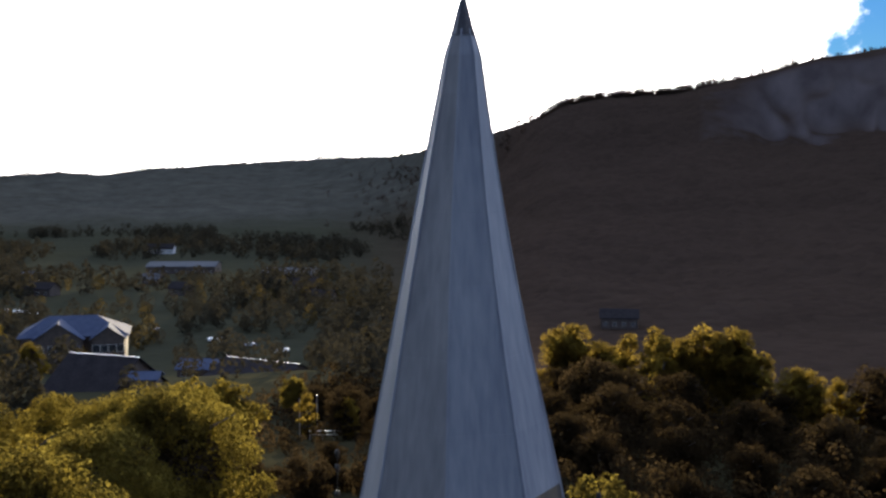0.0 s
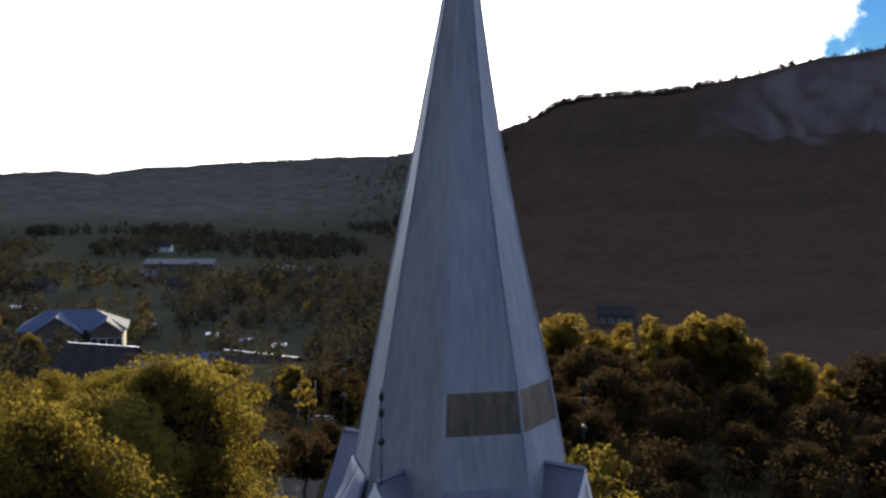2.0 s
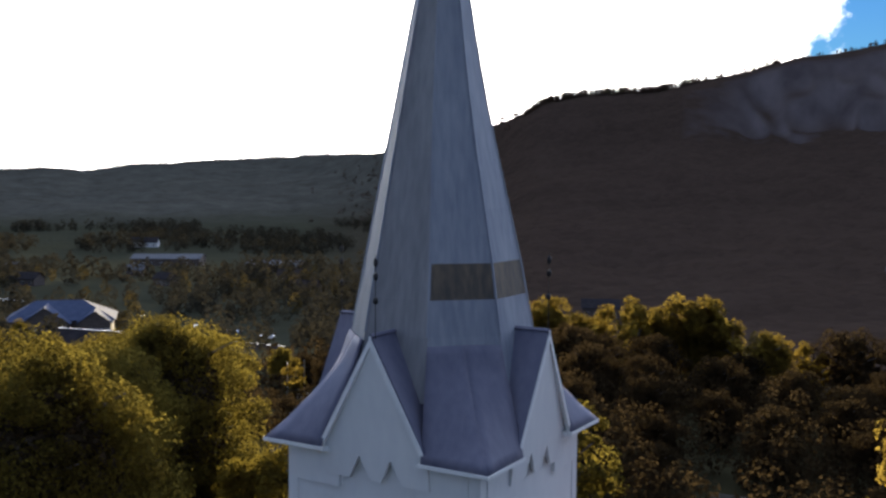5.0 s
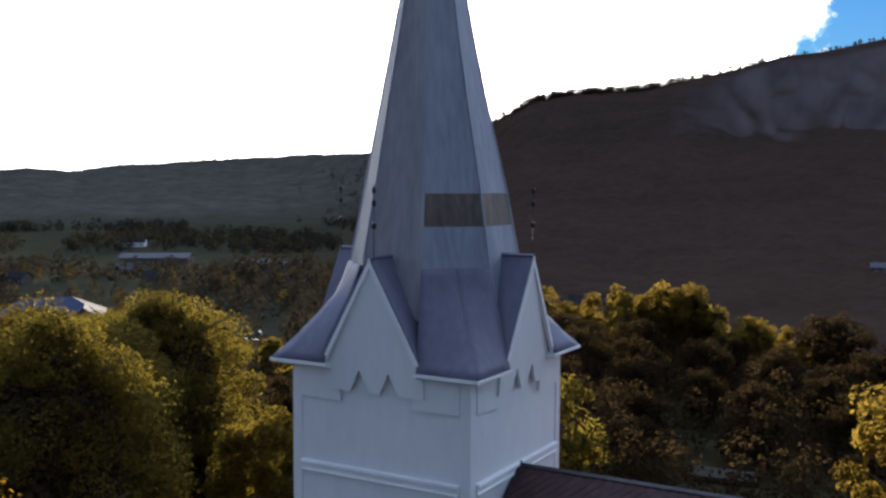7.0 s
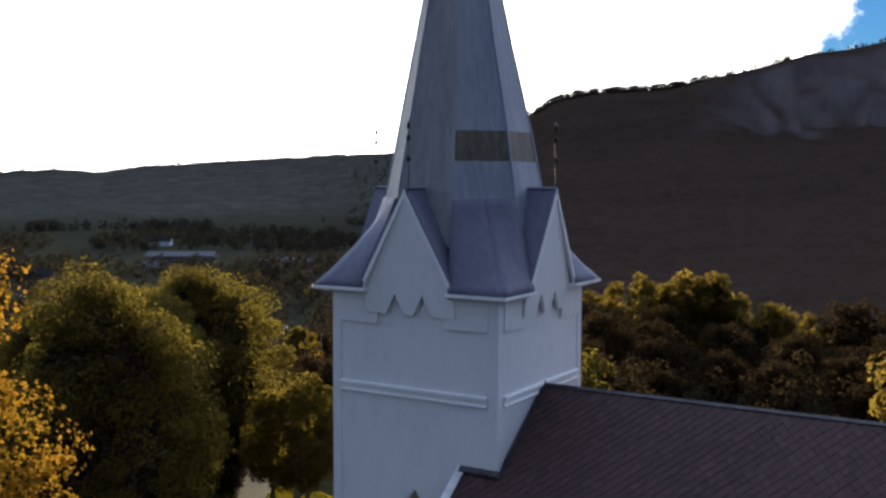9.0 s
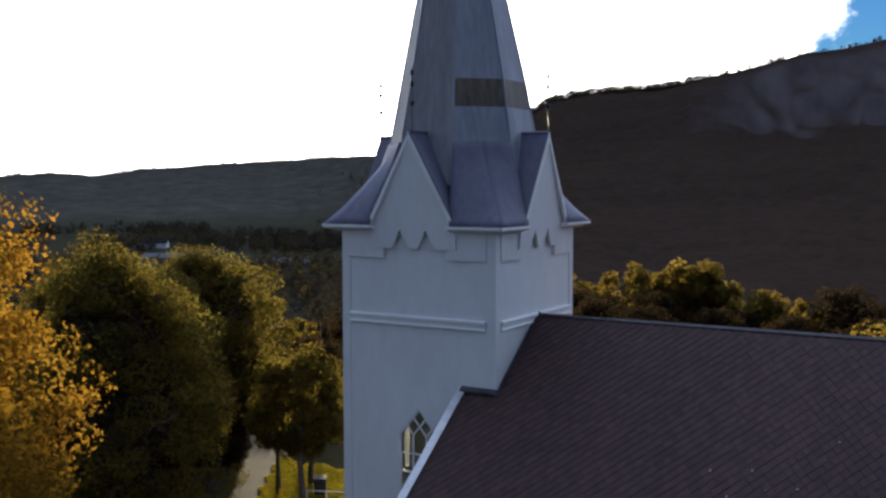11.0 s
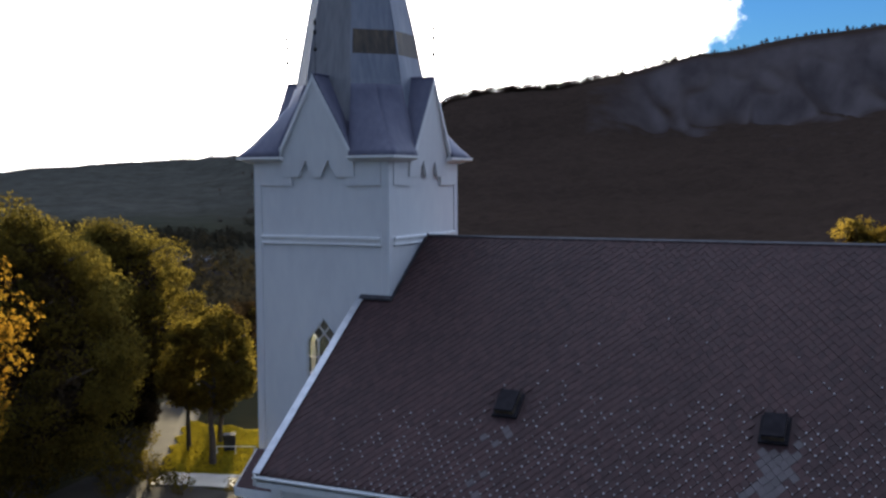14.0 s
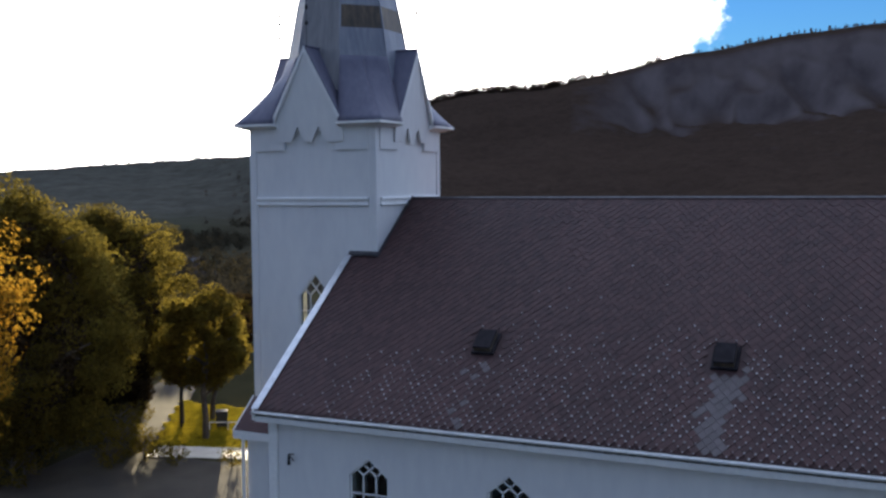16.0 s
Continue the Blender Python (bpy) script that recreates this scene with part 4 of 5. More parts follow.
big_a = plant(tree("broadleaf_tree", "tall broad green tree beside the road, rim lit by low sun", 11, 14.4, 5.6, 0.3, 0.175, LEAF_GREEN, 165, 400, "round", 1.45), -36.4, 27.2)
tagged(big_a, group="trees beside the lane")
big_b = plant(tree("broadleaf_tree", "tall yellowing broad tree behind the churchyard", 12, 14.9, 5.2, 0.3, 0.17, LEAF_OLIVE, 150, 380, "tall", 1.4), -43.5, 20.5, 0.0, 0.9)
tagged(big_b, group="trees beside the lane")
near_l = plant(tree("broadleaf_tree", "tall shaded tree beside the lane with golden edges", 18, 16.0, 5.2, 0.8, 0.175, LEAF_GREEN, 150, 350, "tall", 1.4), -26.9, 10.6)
tagged(near_l, group="trees beside the lane")
another(big_b, -52, 30, 1.1, 0.76)
another(big_a, -46, 31, 2.2, 0.84)
mid_a = plant(tree("broadleaf_tree", "round olive green tree on the slope", 13, 12.0, 4.2, 1.0, 0.42, LEAF_OLIVE, 80, 90, "round", 1.2), -55.5, 52, 0.0, 0.75)
tagged(mid_a, group="olive trees on the slope")
another(mid_a, -88, 100, 2.0, 0.5)
another(mid_a, -52, 44, 4.1, 0.85)
# hidden sunward of the big tree, added to shade its crown
another(mid_a, -57, 48, 5.3, 0.74)
another(big_b, -50.5, 36, 2.6, 0.72)
# added sunward of the near lane tree to shade it
another(big_b, -44, 28, 4.0, 0.82)
another(mid_a, -66, 42, 0.7, 0.72)
another(mid_a, -74, 36, 3.0, 0.7)
# fills the line of crowns, and raised to shade the near lane tree
another(big_a, -33.8, 19.0, 5.0, 0.96)
small_tree = plant(tree("young_tree", "small yellow-green tree with a dark forked trunk on the lawn", 14, 9.4, 2.7, 3.1, 0.17, LEAF_OLIVE, 95, 240, "round", 0.8, 0.3), -22.6, 20.6)
tagged(small_tree, group="young trees on the lawn")
lawn_tree = plant(tree("young_tree", "slim young tree with a thin trunk beside the lane", 31, 6.7, 1.5, 2.7, 0.17, LEAF_GREEN, 48, 170, "round", 0.6), -26.5, 23.1)
tagged(lawn_tree, group="young trees on the lawn")
bush_tree = plant(tree("young_tree", "leaning young tree behind the lawn", 15, 7.4, 1.7, 2.8, 0.22, LEAF_GREEN, 40, 100, "round", 0.75, 1.0), -25.5, 25.0)
tagged(bush_tree, group="young trees on the lawn")
orange = plant(tree("autumn_tree", "tall autumn tree turning orange and gold", 16, 20.3, 4.1, 4.5, 0.17, LEAF_ORANGE, 200, 190, "round", 1.15), -13.7, -7.7)

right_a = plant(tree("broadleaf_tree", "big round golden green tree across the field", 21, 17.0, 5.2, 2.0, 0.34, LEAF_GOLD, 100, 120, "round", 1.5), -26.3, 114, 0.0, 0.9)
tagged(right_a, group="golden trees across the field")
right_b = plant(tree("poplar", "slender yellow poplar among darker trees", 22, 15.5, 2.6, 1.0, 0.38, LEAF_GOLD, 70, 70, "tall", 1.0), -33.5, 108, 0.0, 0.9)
tagged(right_b, group="poplars across the field")
gold_bush = plant(tree("young_tree", "small sunlit golden tree beside a fence", 27, 5.6, 1.5, 0.5, 0.24, LEAF_GOLD, 34, 60, "tall", 0.6), -71.5, 83.2)
tagged(gold_bush, group="golden trees near the fence")
another(gold_bush, -64.5, 82.5, 1.7, 0.9)
another(big_b, -189, 117, 0.4, 1.05)
another(big_b, -172, 116, 2.4, 0.6)
another(right_b, -36.0, 112, 0.6, 0.97)
another(right_a, -32.8, 113, 2.0, 0.80)
another(right_b, -29.9, 113, 5.1, 1.0)
another(right_b, -22.2, 112, 1.9, 0.80)
another(right_a, -15.8, 104, 4.4, 0.63)
another(right_b, -12.1, 106, 1.0, 0.64)
another(right_b, -9.8, 104, 2.6, 0.55)
another(right_a, 9.5, 108, 3.3, 1.07)
another(right_b, 14, 104, 3.3, 0.8)
another(right_a, -53, 122, 0.8, 0.85)
another(right_a, -47, 120, 3.8, 0.72)
another(right_b, -41.5, 116, 3.1, 0.9)
dark_a = plant(tree("dark_tree", "tree among undergrowth, shade put into its dark leaf colour", 23, 12.0, 4.6, 0.3, 0.30, LEAF_SHADE, 80, 100, "round", 1.4), -16, 84, 0.0, 0.62)
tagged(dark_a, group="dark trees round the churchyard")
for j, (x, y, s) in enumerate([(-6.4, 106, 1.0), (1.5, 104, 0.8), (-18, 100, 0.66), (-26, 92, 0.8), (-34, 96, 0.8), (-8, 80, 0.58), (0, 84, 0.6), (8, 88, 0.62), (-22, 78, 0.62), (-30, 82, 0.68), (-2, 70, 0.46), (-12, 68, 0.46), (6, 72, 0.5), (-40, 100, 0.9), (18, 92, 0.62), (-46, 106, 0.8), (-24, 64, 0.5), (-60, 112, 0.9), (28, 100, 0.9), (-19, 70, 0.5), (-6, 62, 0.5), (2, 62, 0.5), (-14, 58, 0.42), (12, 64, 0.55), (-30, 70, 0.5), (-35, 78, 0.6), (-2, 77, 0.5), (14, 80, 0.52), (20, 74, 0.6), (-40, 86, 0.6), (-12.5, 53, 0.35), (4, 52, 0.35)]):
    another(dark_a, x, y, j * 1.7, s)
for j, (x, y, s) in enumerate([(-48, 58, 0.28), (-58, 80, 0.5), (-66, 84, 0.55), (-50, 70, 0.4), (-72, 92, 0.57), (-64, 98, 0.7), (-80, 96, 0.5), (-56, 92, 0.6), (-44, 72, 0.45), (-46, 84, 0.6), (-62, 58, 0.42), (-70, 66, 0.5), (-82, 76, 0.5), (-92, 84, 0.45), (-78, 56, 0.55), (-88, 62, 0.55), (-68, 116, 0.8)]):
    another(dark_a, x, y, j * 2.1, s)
# bushes along the lane, several added to shade it or screen it from the camera
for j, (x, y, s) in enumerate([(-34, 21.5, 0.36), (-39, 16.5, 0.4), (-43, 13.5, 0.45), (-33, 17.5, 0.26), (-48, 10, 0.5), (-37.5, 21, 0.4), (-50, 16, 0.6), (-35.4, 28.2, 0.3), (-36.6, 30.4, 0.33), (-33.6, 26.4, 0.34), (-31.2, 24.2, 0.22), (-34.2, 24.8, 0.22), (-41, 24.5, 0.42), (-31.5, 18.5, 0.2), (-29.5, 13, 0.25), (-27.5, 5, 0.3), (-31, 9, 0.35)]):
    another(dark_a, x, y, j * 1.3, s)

shrub = plant(tree("shrub", "sparse low shrub at the edge of the forecourt", 51, 2.3, 1.5, 0.2, 0.15, LEAF_GREEN, 30, 26, "round", 0.55), -27.2, 18.0)
tagged(shrub, group="shrubs by the forecourt")
# copies added to shade the lane and stand in for dapples on the forecourt
for j, (x, y, s) in enumerate([(-20.2, 15.0, 0.5), (-17.2, 16.0, 0.5), (-28.4, 20.8, 0.8), (-23.6, 14.0, 0.45), (-25.6, 8.2, 0.9), (-24.4, 15.6, 0.8), (-25.8, 15.4, 0.8), (-23.7, 16.3, 0.75), (-22.8, 15.2, 0.7), (-21.9, 15.9, 0.42), (-23.4, 13.2, 0.6)]):
    another(shrub, x, y, j * 1.9, s)

# a hedge added across the lane's end, to put its far stretch in shade
hedge = tagged(new("hedge"), "low hedge added across the lane's end to shade it", "hedge")
hr = np.random.default_rng(44)
hp = np.stack([hr.uniform(-7, 7, 5200), hr.uniform(-0.6, 0.6, 5200), hr.uniform(0.05, 1.9, 5200) + 0.12 * np.sin(np.arange(5200))], -1)
hv, hf = leaf_quads(hr, hp, np.tile([0.0, -0.3, 0.4], (5200, 1)), 0.26, 0.8)
raw("foliage", hv, hf, LEAF_SHADE, hedge)
bm = bmesh.new()
for hx in range(-6, 7, 2):
    rod(bm, (hx, 0, -0.3), (hx + 0.1, 0, 1.2), 0.05, 0.02, 6)
part("stem", bm, BARK, hedge)
plant(hedge, -47, 51.7, math.atan2(0.57, 0.82))
# row trees set where their crowns shade the forecourt and leave the path lit
lane_tree = plant(tree("young_tree", "row tree with a bare trunk at the lane's end, placed to shade the forecourt", 26, 6.6, 2.2, 0.6, 0.24, LEAF_SHADE, 50, 95, "round", 0.85, 0.0, 2.4), -40.3, 44.9, 0.0, 0.9)
tagged(lane_tree, group="row trees at the end of the lane")
another(lane_tree, -44.6, 42.0, 1.2, 0.9)
another(lane_tree, -33.0, 52.6, 0.4, 1.0)
# two more, added only to dapple the sunlight on the forecourt
another(lane_tree, -36.8, 49.0, 2.7, 0.85)
another(lane_tree, -48.5, 45.5, 3.9, 0.9)
near_r = plant(tree("young_tree", "round golden leaved tree behind the long roof", 24, 9.2, 2.8, 1.0, 0.26, LEAF_GOLD, 60, 110, "round", 0.95), 7.4, 40, 2.2, 1.27)
tagged(near_r, group="golden trees near the church")
near_d = plant(tree("young_tree", "dark tree with golden rims beside the tower", 25, 9.2, 2.8, 1.0, 0.28, LEAF_GREEN, 60, 90, "tall", 0.8), -12.6, 35.6, 0.0, 0.62)
tagged(near_d, group="golden trees near the church")
another(near_d, -14.5, 42, 0.9, 1.0)


def many_trees(name, rng, xs, ys, hs, count, size, material, label, lift=0.3, spread=0.5, sit=0.48):
    """Far trees in one sheet of leaf sprays, each a small lumpy crown."""
    zs = land(xs, ys)
    pts, outs, sizes = [], [], []
    for x, y, z, h in zip(xs, ys, zs, hs):
        d = rng.normal(0, 1, (count, 3))
        d /= np.linalg.norm(d, axis=1)[:, None]
        q = rng.uniform(0.5, 1, (count, 1)) ** 0.5
        slim = rng.uniform(0.26, 0.42)
        top = 1 - 0.45 * np.clip(d[:, 2:3], 0, 1) * rng.uniform(0, 1)
        c = d * q * np.array([h * slim, h * slim, h * 0.5]) * np.concatenate([top, top, np.ones_like(top)], 1)
        c += np.array([x, y, z + h * sit])
        pts.append(c)
        outs.append(d + np.array([0, 0, lift]))
        sizes.append(np.full(count, h * size))
    pts, outs, sizes = np.concatenate(pts), np.concatenate(outs), np.concatenate(sizes)
    v, f = leaf_quads(rng, pts, outs, 1.0, spread)
    v = (v.reshape(-1, 4, 3) - pts[:, None]) * sizes[:, None, None] + pts[:, None]
    ob = raw(name, v.reshape(-1, 3), f, material)
    return tagged(ob, label, "trees", kind="stuff")


def scatter(rng, n, az0, az1, r0, r1):
    a = np.radians(rng.uniform(az0, az1, n))
    r = np.sqrt(rng.uniform(r0 * r0, r1 * r1, n))
    return r * np.sin(a), r * np.cos(a), np.degrees(a), r


CLEAR = [(-262, 196, 34), (-236, 176, 22), (-143, 111, 22), (-175, 190, 24), (-203, 196, 18), (-131, 110, 8), (-262, 259, 12), (-242, 258, 12), (-224, 254, 12), (-202, 253, 10), (-180, 240, 12), (-400, 280, 24), (-296, 264, 10), (-153, 380, 25), (-525, 500, 45), (-430, 500, 35)]
rng = np.random.default_rng(5)
x, y, a, r = scatter(rng, 1300, -62, 10, 150, 480)
keep = np.ones(len(x), bool)
for cx, cy, cr in CLEAR:
    keep &= np.hypot(x - cx, y - cy) > cr
keep &= (wave(x, y, 45, 7.0) > -0.55) & (a < -33)
keep &= ~((a > -54) & (a < -40) & (r < 320)) | (rng.uniform(0, 1, len(x)) < 0.12)
x, y = x[keep], y[keep]
many_trees("valley_trees", rng, x, y, rng.uniform(6, 12, len(x)), 150, 0.11, LEAF_VALLEY, "scattered dark garden trees of the valley")
x, y, a, r = scatter(rng, 55, -58, -36, 230, 620)
keep = np.ones(len(x), bool)
for cx, cy, cr in CLEAR:
    keep &= np.hypot(x - cx, y - cy) > cr
x, y = x[keep], y[keep]
many_trees("valley_autumn_trees", rng, x, y, rng.uniform(6, 11, len(x)), 150, 0.11, LEAF_AUTUMN, "yellowing garden trees of the valley")
ux, uy = rng.uniform(-52, 34, 760), rng.uniform(42, 108, 760)
keep = (ux + 0.72 * uy > 6) & (np.abs(ux - 4) + uy > 47) & (np.hypot(ux + 5.9, uy - 50) > 4.0)
ux, uy = ux[keep], uy[keep]
many_trees("undergrowth", rng, ux, uy, rng.uniform(2.6, 6.0, len(ux)), 230, 0.065, LEAF_SHADE, "bushes and undergrowth behind the church, shade put into their dark colour")
ux, uy = rng.uniform(-100, -40, 420), rng.uniform(30, 125, 420)
pp, away = ux * 0.82 + uy * 0.57, np.hypot(ux + 24, uy - 20)
low = np.where((pp > -15) & (pp < -2), np.clip(0.055 * away - 1.2, 0.3, 5), 4.5)
keep = (away > 34) & (np.hypot(ux + 40, uy - 47) > 8)
many_trees("undergrowth", rng, ux[keep], uy[keep], rng.uniform(0.7, 1.0, keep.sum()) * low[keep], 70, 0.15, LEAF_SHADE, "bushes on the slope below the lane, shade put into their dark colour")
x, y, a, r = scatter(rng, 2600, -62, -26, 480, 1300)
keep = (wave(x, y, 120, 3.0) > -0.1) & (rng.uniform(0, 1, len(x)) > smooth(-38, -31, a))
x, y = x[keep], y[keep]
many_trees("valley_woods", rng, x, y, rng.uniform(8, 15, len(x)), 50, 0.17, LEAF_VALLEY, "dark belts of woodland in the valley")

x, y, a, r = scatter(rng, 560, -26, -12, 1240, 1258)
keep = rng.uniform(0, 1, len(x)) < 1 - 0.75 * smooth(-19, -14, a)
x, y = x[keep], y[keep]
many_trees("hill_woods", rng, x, y, rng.uniform(4.5, 11.5, len(x)), 60, 0.2, FOREST, "dark mixed forest under the mountain's crest", 2.2, 0.35, 0.34)
x, y, a, r = scatter(rng, 150, -13, 6, 1235, 1262)
many_trees("ridge_trees", rng, x, y, rng.uniform(2.5, 7, len(x)) * (0.55 + 0.45 * np.abs(wave(x, y, 40, 5.0))), 90, 0.19, FOREST, "dark trees along the mountain's crest", 0.5)
x, y, a, r = scatter(rng, 1400, -40, -22, 1250, 2650)
keep = rng.uniform(0, 1, len(x)) < smooth(-39, -29, a)
x, y = x[keep], y[keep]
many_trees("shoulder_woods", rng, x, y, rng.uniform(9, 15, len(x)), 16, 0.36, FOREST, "dark forest on the mountain's shoulder", 3.0, 0.18)
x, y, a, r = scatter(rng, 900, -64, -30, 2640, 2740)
many_trees("far_woods", rng, x, y, rng.uniform(6, 11, len(x)), 14, 0.42, FOREST_HAZED, "forest on the far hill, haze put into its pale colour", 3.0, 0.18)


# ---------------------------------------------------------------- buildings in the valley
def facade_windows(house, m, width, y, zs, n, w=1.6, h=1.4):
    for z in zs:
        for j in range(n):
            cx = -width / 2 + (j + 0.5) * width / n
            bm = bmesh.new()
            box(bm, cx - w / 2, cx + w / 2, y - 0.06, y + 0.06, z, z + h)
            bm.transform(m)
            win = part("window", bm, TRIM, house)
            bm = bmesh.new()
            box(bm, cx - w / 2 + 0.1, cx + w / 2 - 0.1, y - 0.09, y - 0.05, z + 0.1, z + h - 0.1)
            bm.transform(m)
            part("pane", bm, CAR_GLASS, win)


def gabled_house(name, label, x, y, turn, width, depth, wall_h, rise, wall_mat, roof_mat, windows=5, z=None):
    house = tagged(new(name), label, "building")
    m = Matrix.Translation((x, y, (float(land(x, y)) if z is None else z) - 0.5)) @ Matrix.Rotation(turn, 4, "Z")
    bm = bmesh.new()
    box(bm, -width / 2, width / 2, -depth / 2, depth / 2, 0, wall_h)
    for s in (-1, 1):
        slab(bm, [(s * width / 2, -depth / 2, wall_h), (s * width / 2, depth / 2, wall_h), (s * width / 2, 0, wall_h + rise)], (-s * 0.3, 0, 0))
    bm.transform(m)
    part("wall", bm, wall_mat, house)
    o = 0.7
    for s in (-1, 1):
        bm = bmesh.new()
        k = rise / (depth / 2)
        slab(bm, [(-width / 2 - o, 0, wall_h + rise + 0.05), (width / 2 + o, 0, wall_h + rise + 0.05), (width / 2 + o, s * (depth / 2 + o), wall_h - k * o + 0.05), (-width / 2 - o, s * (depth / 2 + o), wall_h - k * o + 0.05)], (0, 0, 0.2))
        bm.transform(m)
        part("roof", bm, roof_mat, house)
    facade_windows(house, m, width, -depth / 2, [wall_h * 0.35], windows)
    return house


VIEW = radians(34)


def gabled_hall(x, y, z, turn):
    """A broad hall under a hipped metal roof, with two gabled wings that reach forward."""
    hall = tagged(new("hall"), "broad dark hall under pale blue hipped metal roofs", "building")
    m = Matrix.Translation((x, y, z)) @ Matrix.Rotation(turn, 4, "Z")
    hw, hd, wall, rise, o = 15.6, 9.0, 6.0, 5.4, 1.2
    bm = bmesh.new()
    box(bm, -hw, hw, -hd, hd, -5, wall)
    bm.transform(m)
    part("wall", bm, BRICK, hall)
    eave = [Vector((sx * (hw + o), sy * (hd + o), wall)) for sx, sy in ((-1, -1), (1, -1), (1, 1), (-1, 1))]
    top = [Vector((-8.0, 0, wall + rise)), Vector((6.5, 0, wall + rise))]
    for poly in ((eave[0], eave[1], top[1], top[0]), (eave[1], eave[2], top[1]), (eave[2], eave[3], top[0], top[1]), (eave[3], eave[0], top[0])):
        bm = bmesh.new()
        slab(bm, list(poly), (0, 0, 0.25))
        bm.transform(m)
        part("roof", bm, PALE_ROOF, hall)
    for cx, half, high in ((-4.2, 7.0, 4.9), (10.6, 4.8, 3.4)):
        bm = bmesh.new()
        slab(bm, [(cx - half, -hd - 5, -5), (cx + half, -hd - 5, -5), (cx + half, -hd - 5, wall - 0.2), (cx, -hd - 5, wall + high - 0.2), (cx - half, -hd - 5, wall - 0.2)], (0, 4.8, 0))
        bm.transform(m)
        wing = part("wing", bm, BRICK, hall, "gabled wing with dark glazing")
        for sx in (-1, 1):
            bm = bmesh.new()
            slab(bm, [(cx, -hd - 5.6, wall + high), (cx + sx * (half + 0.7), -hd - 5.6, wall - 0.45), (cx + sx * (half + 0.7), 0, wall - 0.45), (cx, 0, wall + high)], (0, 0, 0.22))
            bm.transform(m)
            part("wing_roof", bm, PALE_ROOF, wing)
        facade_windows(hall, m @ Matrix.Translation((cx, 0, 0)), 2 * half, -hd - 5, [1.6], 4, 2.2, 2.4)
    return hall


gabled_hall(-259.5, 196.5, -28.2, VIEW + 0.22)
for sx, sy, ridge_z, turn, width, depth, wall_h, rise, lab in (
        (-143.0, 110.8, -6.0, 0.22, 14.5, 19.0, 3.0, 6.6, "house with a broad dark roof and a bright ridge"),
        (-174.8, 190.3, -22.2, 0.05, 24.0, 22.0, 2.4, 4.4, "low dark school block with a bright ridge")):
    base = ridge_z - wall_h - rise
    block = gabled_house("school_block", lab, sx, sy, turn, width, depth, wall_h, rise, BRICK, TAR, 6, z=base + 0.5)
    bm = bmesh.new()
    box(bm, -width / 2 - 0.7, width / 2 + 0.7, -0.14, 0.14, wall_h + rise + 0.17, wall_h + rise + 0.28)
    bm.transform(Matrix.Translation((sx, sy, base)) @ Matrix.Rotation(turn, 4, "Z"))
    part("ridge_cap", bm, ZINC, block, "bright metal ridge")
gabled_house("school_annex", "low blue-grey annex beside the school block", -201, 196, VIEW - 0.1, 15, 10, 3.4, 2.0, BRICK, PALE_ROOF, 4)
gabled_house("shed", "small shed with a pale roof", -131.5, 110.5, VIEW, 4.5, 4, 2.6, 0.8, BRICK, PALE_ROOF, 1)
gabled_house("shed", "low shed with a dull grey roof behind the church", -6.0, 53.0, 0.1, 3.2, 1.2, 0.9, 0.12, BRICK, ASPHALT, 0)
gabled_house("house", "house with a dark roof on the wooded slope", -147, 380, VIEW - 0.2, 15, 11, 5, 3, BRICK, TAR, 4)
gabled_house("warehouse", "distant warehouse with a pale flat-pitched roof", -525, 500, VIEW, 48, 26, 6, 2.5, BRICK, GREY_ROOF, 8)
gabled_house("warehouse", "distant pale-roofed shed beyond the trees", -425, 500, VIEW - 0.3, 36, 22, 5, 2.5, BRICK, GREY_ROOF, 6)
gabled_house("house", "pale house below the wooded mountain", -50.5, 547, 0.1, 9, 8, 3.0, 2.0, BRICK, GREY_ROOF, 2)
gabled_house("house", "white farmhouse far across the valley", -700, 640, VIEW, 24, 12, 5, 4, WHITE, TAR, 4)
hrng = random.Random(8)
for hx, hy in ((-455, 330), (-395, 372), (-300, 372), (-470, 420), (-365, 440), (-560, 400)):
    tagged(gabled_house("house", "small valley house among garden trees", hx, hy, VIEW + hrng.uniform(-0.6, 0.6), hrng.uniform(10, 15), 9, 4.5, 3, BRICK, hrng.choice([TAR, GREY_ROOF, PALE_ROOF]), 3), group="houses of the valley")


def car(label, paint):
    c = tagged(new("car"), label, "car")
    bm = bmesh.new()
    prof = [(-2.1, 0.35), (2.1, 0.35), (2.15, 0.75), (1.25, 0.92), (0.65, 1.42), (-1.2, 1.45), (-1.95, 0.98), (-2.15, 0.85)]
    slab(bm, [(px, -0.85, pz) for px, pz in prof], (0, 1.7, 0))
    bmesh.ops.bevel(bm, geom=bm.edges[:], offset=0.07, segments=2, affect="EDGES")
    part("body", bm, paint, c)
    bm = bmesh.new()
    slab(bm, [(1.20, -0.7, 0.97), (0.70, -0.7, 1.37), (0.72, 0.7, 1.37), (1.22, 0.7, 0.97)], (0.03, 0, 0.03))
    part("windscreen", bm, CAR_GLASS, c)
    bm = bmesh.new()
    for s in (-1, 1):
        slab(bm, [(1.0, s * 0.86, 0.97), (0.6, s * 0.86, 1.33), (-1.1, s * 0.86, 1.35), (-1.6, s * 0.86, 1.0)], (0, s * 0.015, 0))
    part("side_windows", bm, CAR_GLASS, c)
    for wx in (-1.35, 1.35):
        for s in (-1, 1):
            bm = bmesh.new()
            rod(bm, (wx, s * 0.70, 0.33), (wx, s * 0.90, 0.33), 0.33, sides=14)
            part("wheel", bm, RUBBER, c)
    return c


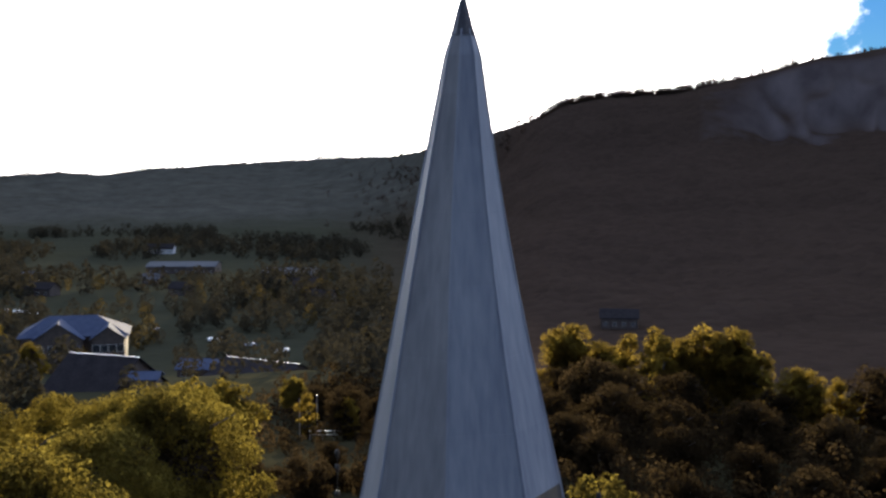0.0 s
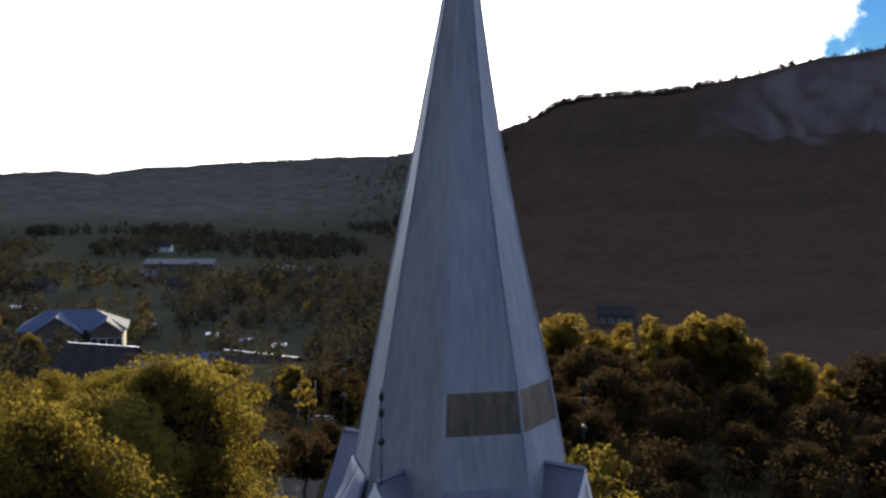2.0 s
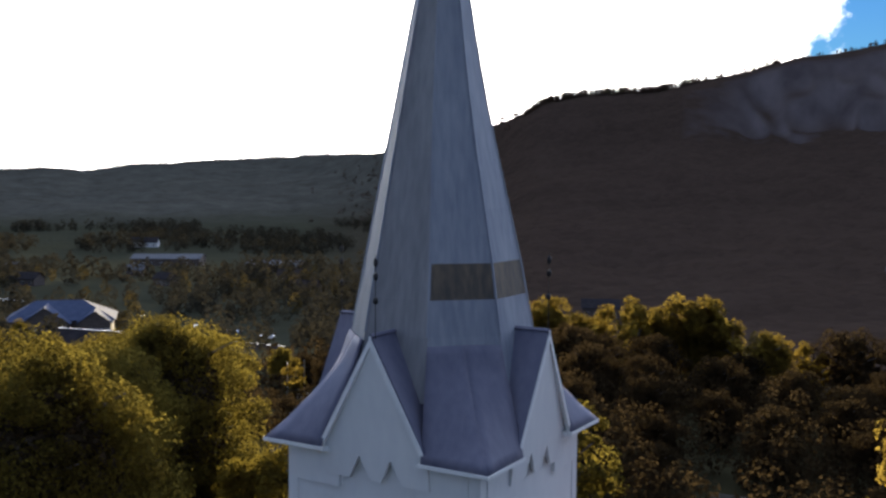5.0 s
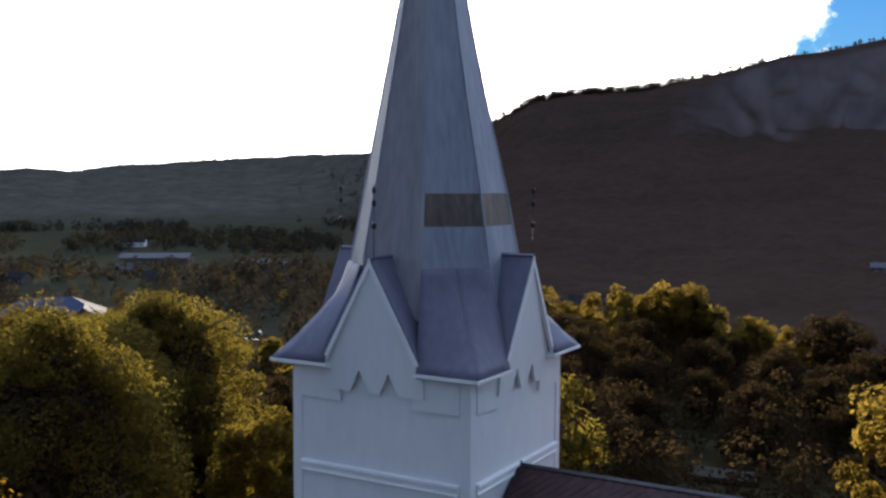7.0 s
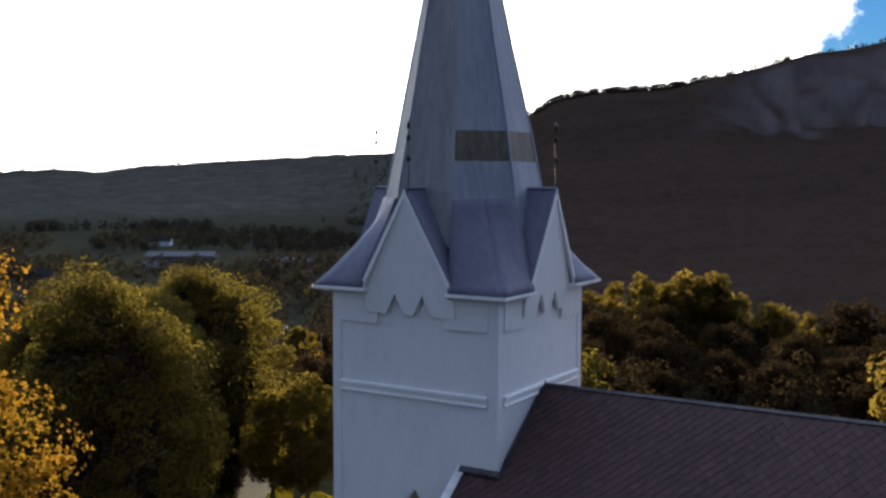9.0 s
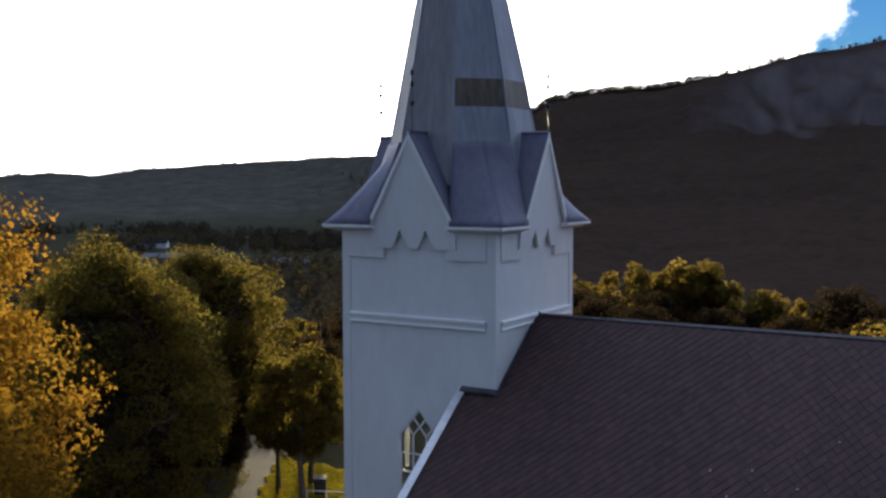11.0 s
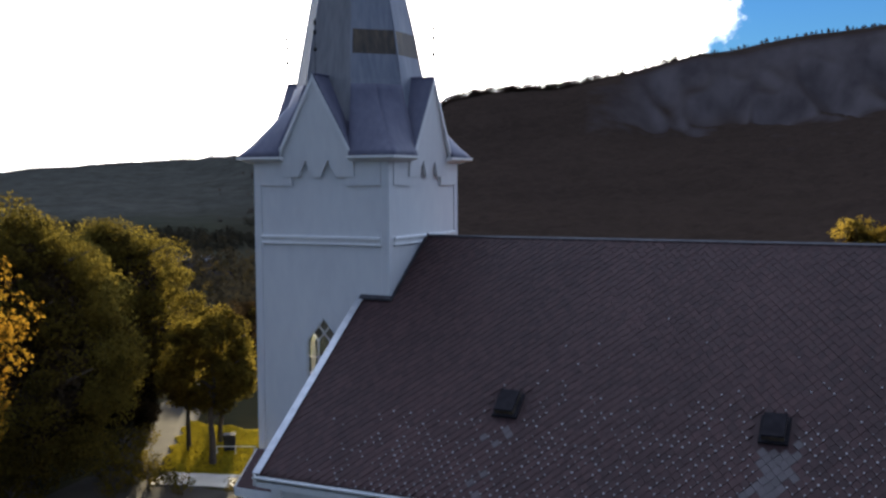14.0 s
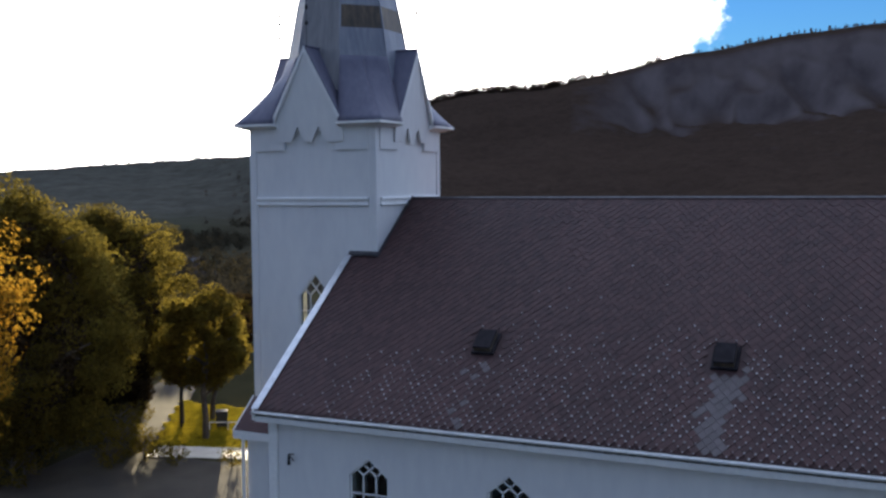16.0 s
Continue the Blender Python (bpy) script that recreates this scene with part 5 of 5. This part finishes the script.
crng = random.Random(3)
cars = [tagged(car("white parked car in the valley car park", CAR_WHITE), group="cars in the valley"), tagged(car("grey parked car in the valley car park", CAR_BLUE), group="cars in the valley")]
spots = [(-262, 259), (-259, 260.5), (-243, 257), (-240, 258.5), (-224, 252.5), (-221, 254.5), (-202, 253.6), (-180, 237), (-176, 247), (-296, 264)] + [(-414 + 3.4 * j, 278 + 0.5 * j) for j in range(7)]
for j, (sx, sy) in enumerate(spots):
    src = cars[crng.choice([0, 0, 1])]
    ob = src if j == 0 else copy_thing(src, Matrix.Identity(4))
    plant(ob, sx, sy, VIEW + 1.57 + crng.uniform(-0.1, 0.1))

# ---------------------------------------------------------------- things on the lawn by the road
pole = tagged(new("lamp_post"), "slim dark lamp post at the edge of the lawn", "lamp post")
bm = bmesh.new()
rod(bm, (0, 0, -0.3), (0, 0, 5.2), 0.08, 0.05, 10)
part("pole", bm, IRON, pole)
bm = bmesh.new()
rod(bm, (0, 0, 5.2), (0, 0, 5.55), 0.16, 0.10, 10)
ball(bm, (0, 0, 5.6), 0.1, 0.6)
part("lantern", bm, IRON, pole)
plant(pole, -25.9, 22.3)

bin_ob = tagged(new("litter_bin"), "dark square litter bin on the lawn", "bin")
bm = bmesh.new()
slab(bm, [(-0.33, -0.36, 0.08), (0.33, -0.36, 0.08), (0.38, -0.42, 1.0), (-0.38, -0.42, 1.0)], (0, 0.78, 0))
bmesh.ops.bevel(bm, geom=bm.edges[:], offset=0.03, segments=1, affect="EDGES")
part("body", bm, RUBBER, bin_ob)
bm = bmesh.new()
box(bm, -0.41, 0.41, -0.46, 0.42, 1.0, 1.1, 0.03)
part("lid", bm, RUBBER, bin_ob)
for s in (-1, 1):
    bm = bmesh.new()
    rod(bm, (s * 0.28, 0.3, 0.11), (s * 0.36, 0.3, 0.11), 0.11, sides=12)
    part("wheel", bm, RUBBER, bin_ob)
plant(bin_ob, -23.6, 23.6, VIEW)

rail = tagged(new("railing"), "low pale rail beside the bin", "railing")
for sx in (-1.2, 0.0, 1.2):
    bm = bmesh.new()
    rod(bm, (sx, 0, -0.2), (sx, 0, 0.55), 0.03)
    part("post", bm, TRIM, rail)
bm = bmesh.new()
rod(bm, (-1.3, 0, 0.55), (1.3, 0, 0.55), 0.035)
part("bar", bm, TRIM, rail)
plant(rail, -22.6, 22.9, VIEW - 0.2)

fence = tagged(new("fence"), "low pale wooden fence on the slope", "fence")
for j in range(5):
    bm = bmesh.new()
    box(bm, -3.0 + 1.5 * j - 0.05, -3.0 + 1.5 * j + 0.05, -0.05, 0.05, -0.6 - 0.1 * j, 1.15)
    part("post", bm, ZINC, fence)
for z in (0.55, 1.0):
    bm = bmesh.new()
    box(bm, -3.1, 3.1, -0.03, 0.03, z, z + 0.12)
    part("rail", bm, ZINC, fence)
plant(fence, -67.2, 83.0, 0.55)
sign_post = tagged(new("signpost"), "pair of tall pale posts beside the golden tree", "post")
for j, h in enumerate((5.2, 5.6)):
    bm = bmesh.new()
    rod(bm, (j * 2.2, 0, -0.5), (j * 2.2, 0, h), 0.07, 0.06, 8)
    part("post", bm, ZINC, sign_post)
plant(sign_post, -72.2, 82.4, 0.6)

# lawn of many blades
rng = np.random.default_rng(31)
lx, ly = rng.uniform(-34, -15, 60000), rng.uniform(17.5, 36, 60000)
edge_x = -24.6 - (ly - 18) * 0.615
keep = (lx > edge_x + 0.2 * np.sin(ly * 3)) & (ly > 19.0 + (lx + 21) * 0.28) & (lx < -15) & (ly < 28.6 + 0.3 * np.sin(lx * 2))
lx, ly = lx[keep], ly[keep]
pts = np.stack([lx, ly, land(lx, ly) + 0.05], -1)
v, f = leaf_quads(rng, pts, np.tile([0.0, 0.0, 0.2], (len(pts), 1)), 0.16, 0.9)
lawn = raw("grass", v, f, BLADE)
tagged(lawn, "sunlit yellow-green lawn grass", "grass", kind="stuff")


# ---------------------------------------------------------------- slates of the nave roof
SW, SH = 0.24, 0.150           # width of a diamond, rise from row to row
slope_len = EAVE_Y * math.sqrt(1 + SLOPE * SLOPE)
FRAME = Matrix(((1, UP.x, OUT.x, 0), (0, UP.y, OUT.y, 0), (0, UP.z, OUT.z, 0), (0, 0, 0, 1)))
bm = bmesh.new()
slab(bm, [(0, -SH, 0.018), (SW * 0.496, 0, 0.010), (0, SH, 0.002), (-SW * 0.496, 0, 0.010)], (0, 0, 0.012))
slate_mesh = bpy.data.meshes.new("slate")
bmesh.ops.recalc_face_normals(bm, faces=bm.faces)
bm.to_mesh(slate_mesh)
bm.free()
slate_mesh.materials.append(SLATE)
pale_mesh = slate_mesh.copy()
pale_mesh.materials.clear()
pale_mesh.materials.append(SLATE_PALE)
shape = np.array([v.co[:] for v in slate_mesh.vertices])
quad = np.array([p.vertices[:] for p in slate_mesh.polygons])
rot = np.array(FRAME.to_3x3())
plain, pale, singles, clips = [], [], [], []
srng = random.Random(17)
rows_n = int(slope_len / SH)
for j in range(1, rows_n):
    s = j * SH
    y = -EAVE_Y + s * UP.y
    z = roof_z(y) - 0.03
    cols = int((NAVE_X1 - 1.4) / SW)
    for c in range(cols):
        x = 1.5 + (c + 0.5 * (j % 2)) * SW
        if y > -H - 0.1 and x < H + 0.12:
            continue
        if any(abs(x - hx) < 0.44 and abs(y - hy) < 0.42 for hx, hy in ((13.45, -5.20), (7.20, -5.22))):
            continue
        washed = (y < -5.4 and srng.random() < 1.35 - abs(x - 13.55 - 0.1 * math.sin(y * 3)) / 0.38) or (y < -5.6 and srng.random() < 0.45 - abs(x - 7.3))
        at = np.array([x, y, z + srng.uniform(0, 0.006)])
        if y < -6.3 and 11.0 < x < 16.0 and len(singles) < 290:
            singles.append((at, washed))
        else:
            (pale if washed else plain).append(at)
        up = y + EAVE_Y
        patch = 0.5 + 0.5 * math.sin(x * 0.9 + 1.2 * math.sin(y * 0.8))
        low = min(1, max(0, (x - 2.2) / 3.5)) * max(0, 1 - up / (1.7 + 0.14 * x))
        if srng.random() < 0.95 * low ** 0.6 + 0.16 * patch * max(0, 1 - up / 6.0) * min(1, max(0, (x - 3) / 7)) and not washed:
            clips.append(at + rot @ np.array([0, -SH * 0.78, 0.030]))
for at, washed in singles:
    ob = new("slate", pale_mesh if washed else slate_mesh)
    ob.parent = nave_roof
    ob.matrix_basis = Matrix.Translation(at) @ FRAME
for places, material, lab in ((plain, SLATE, ""), (pale, SLATE_PALE, "pale washed slates below a hatch")):
    places = np.array(places)
    v = (shape @ rot.T)[None] + places[:, None]
    f = quad[None] + (np.arange(len(places)) * len(shape))[:, None, None]
    ob = raw("slate_cover", v.reshape(-1, 3), f.reshape(-1, 4), material, nave_roof, lab)
    tagged(ob, kind="stuff")
clips = np.array(clips)
cube = np.array([(a, b, c) for a in (-0.018, 0.018) for b in (-0.018, 0.018) for c in (0, 0.014)])
cf = np.array([(0, 1, 3, 2), (4, 6, 7, 5), (0, 4, 5, 1), (2, 3, 7, 6), (0, 2, 6, 4), (1, 5, 7, 3)])
grow = np.random.default_rng(8).uniform(0.65, 1.3, (len(clips), 1, 1))
v = (cube @ rot.T)[None] * grow + clips[:, None]
f = cf[None] + (np.arange(len(clips)) * 8)[:, None, None]
ob = raw("slate_clip_cover", v.reshape(-1, 3), f.reshape(-1, 4), CLIP, nave_roof, "small bright metal slate clips")
tagged(ob, kind="stuff")
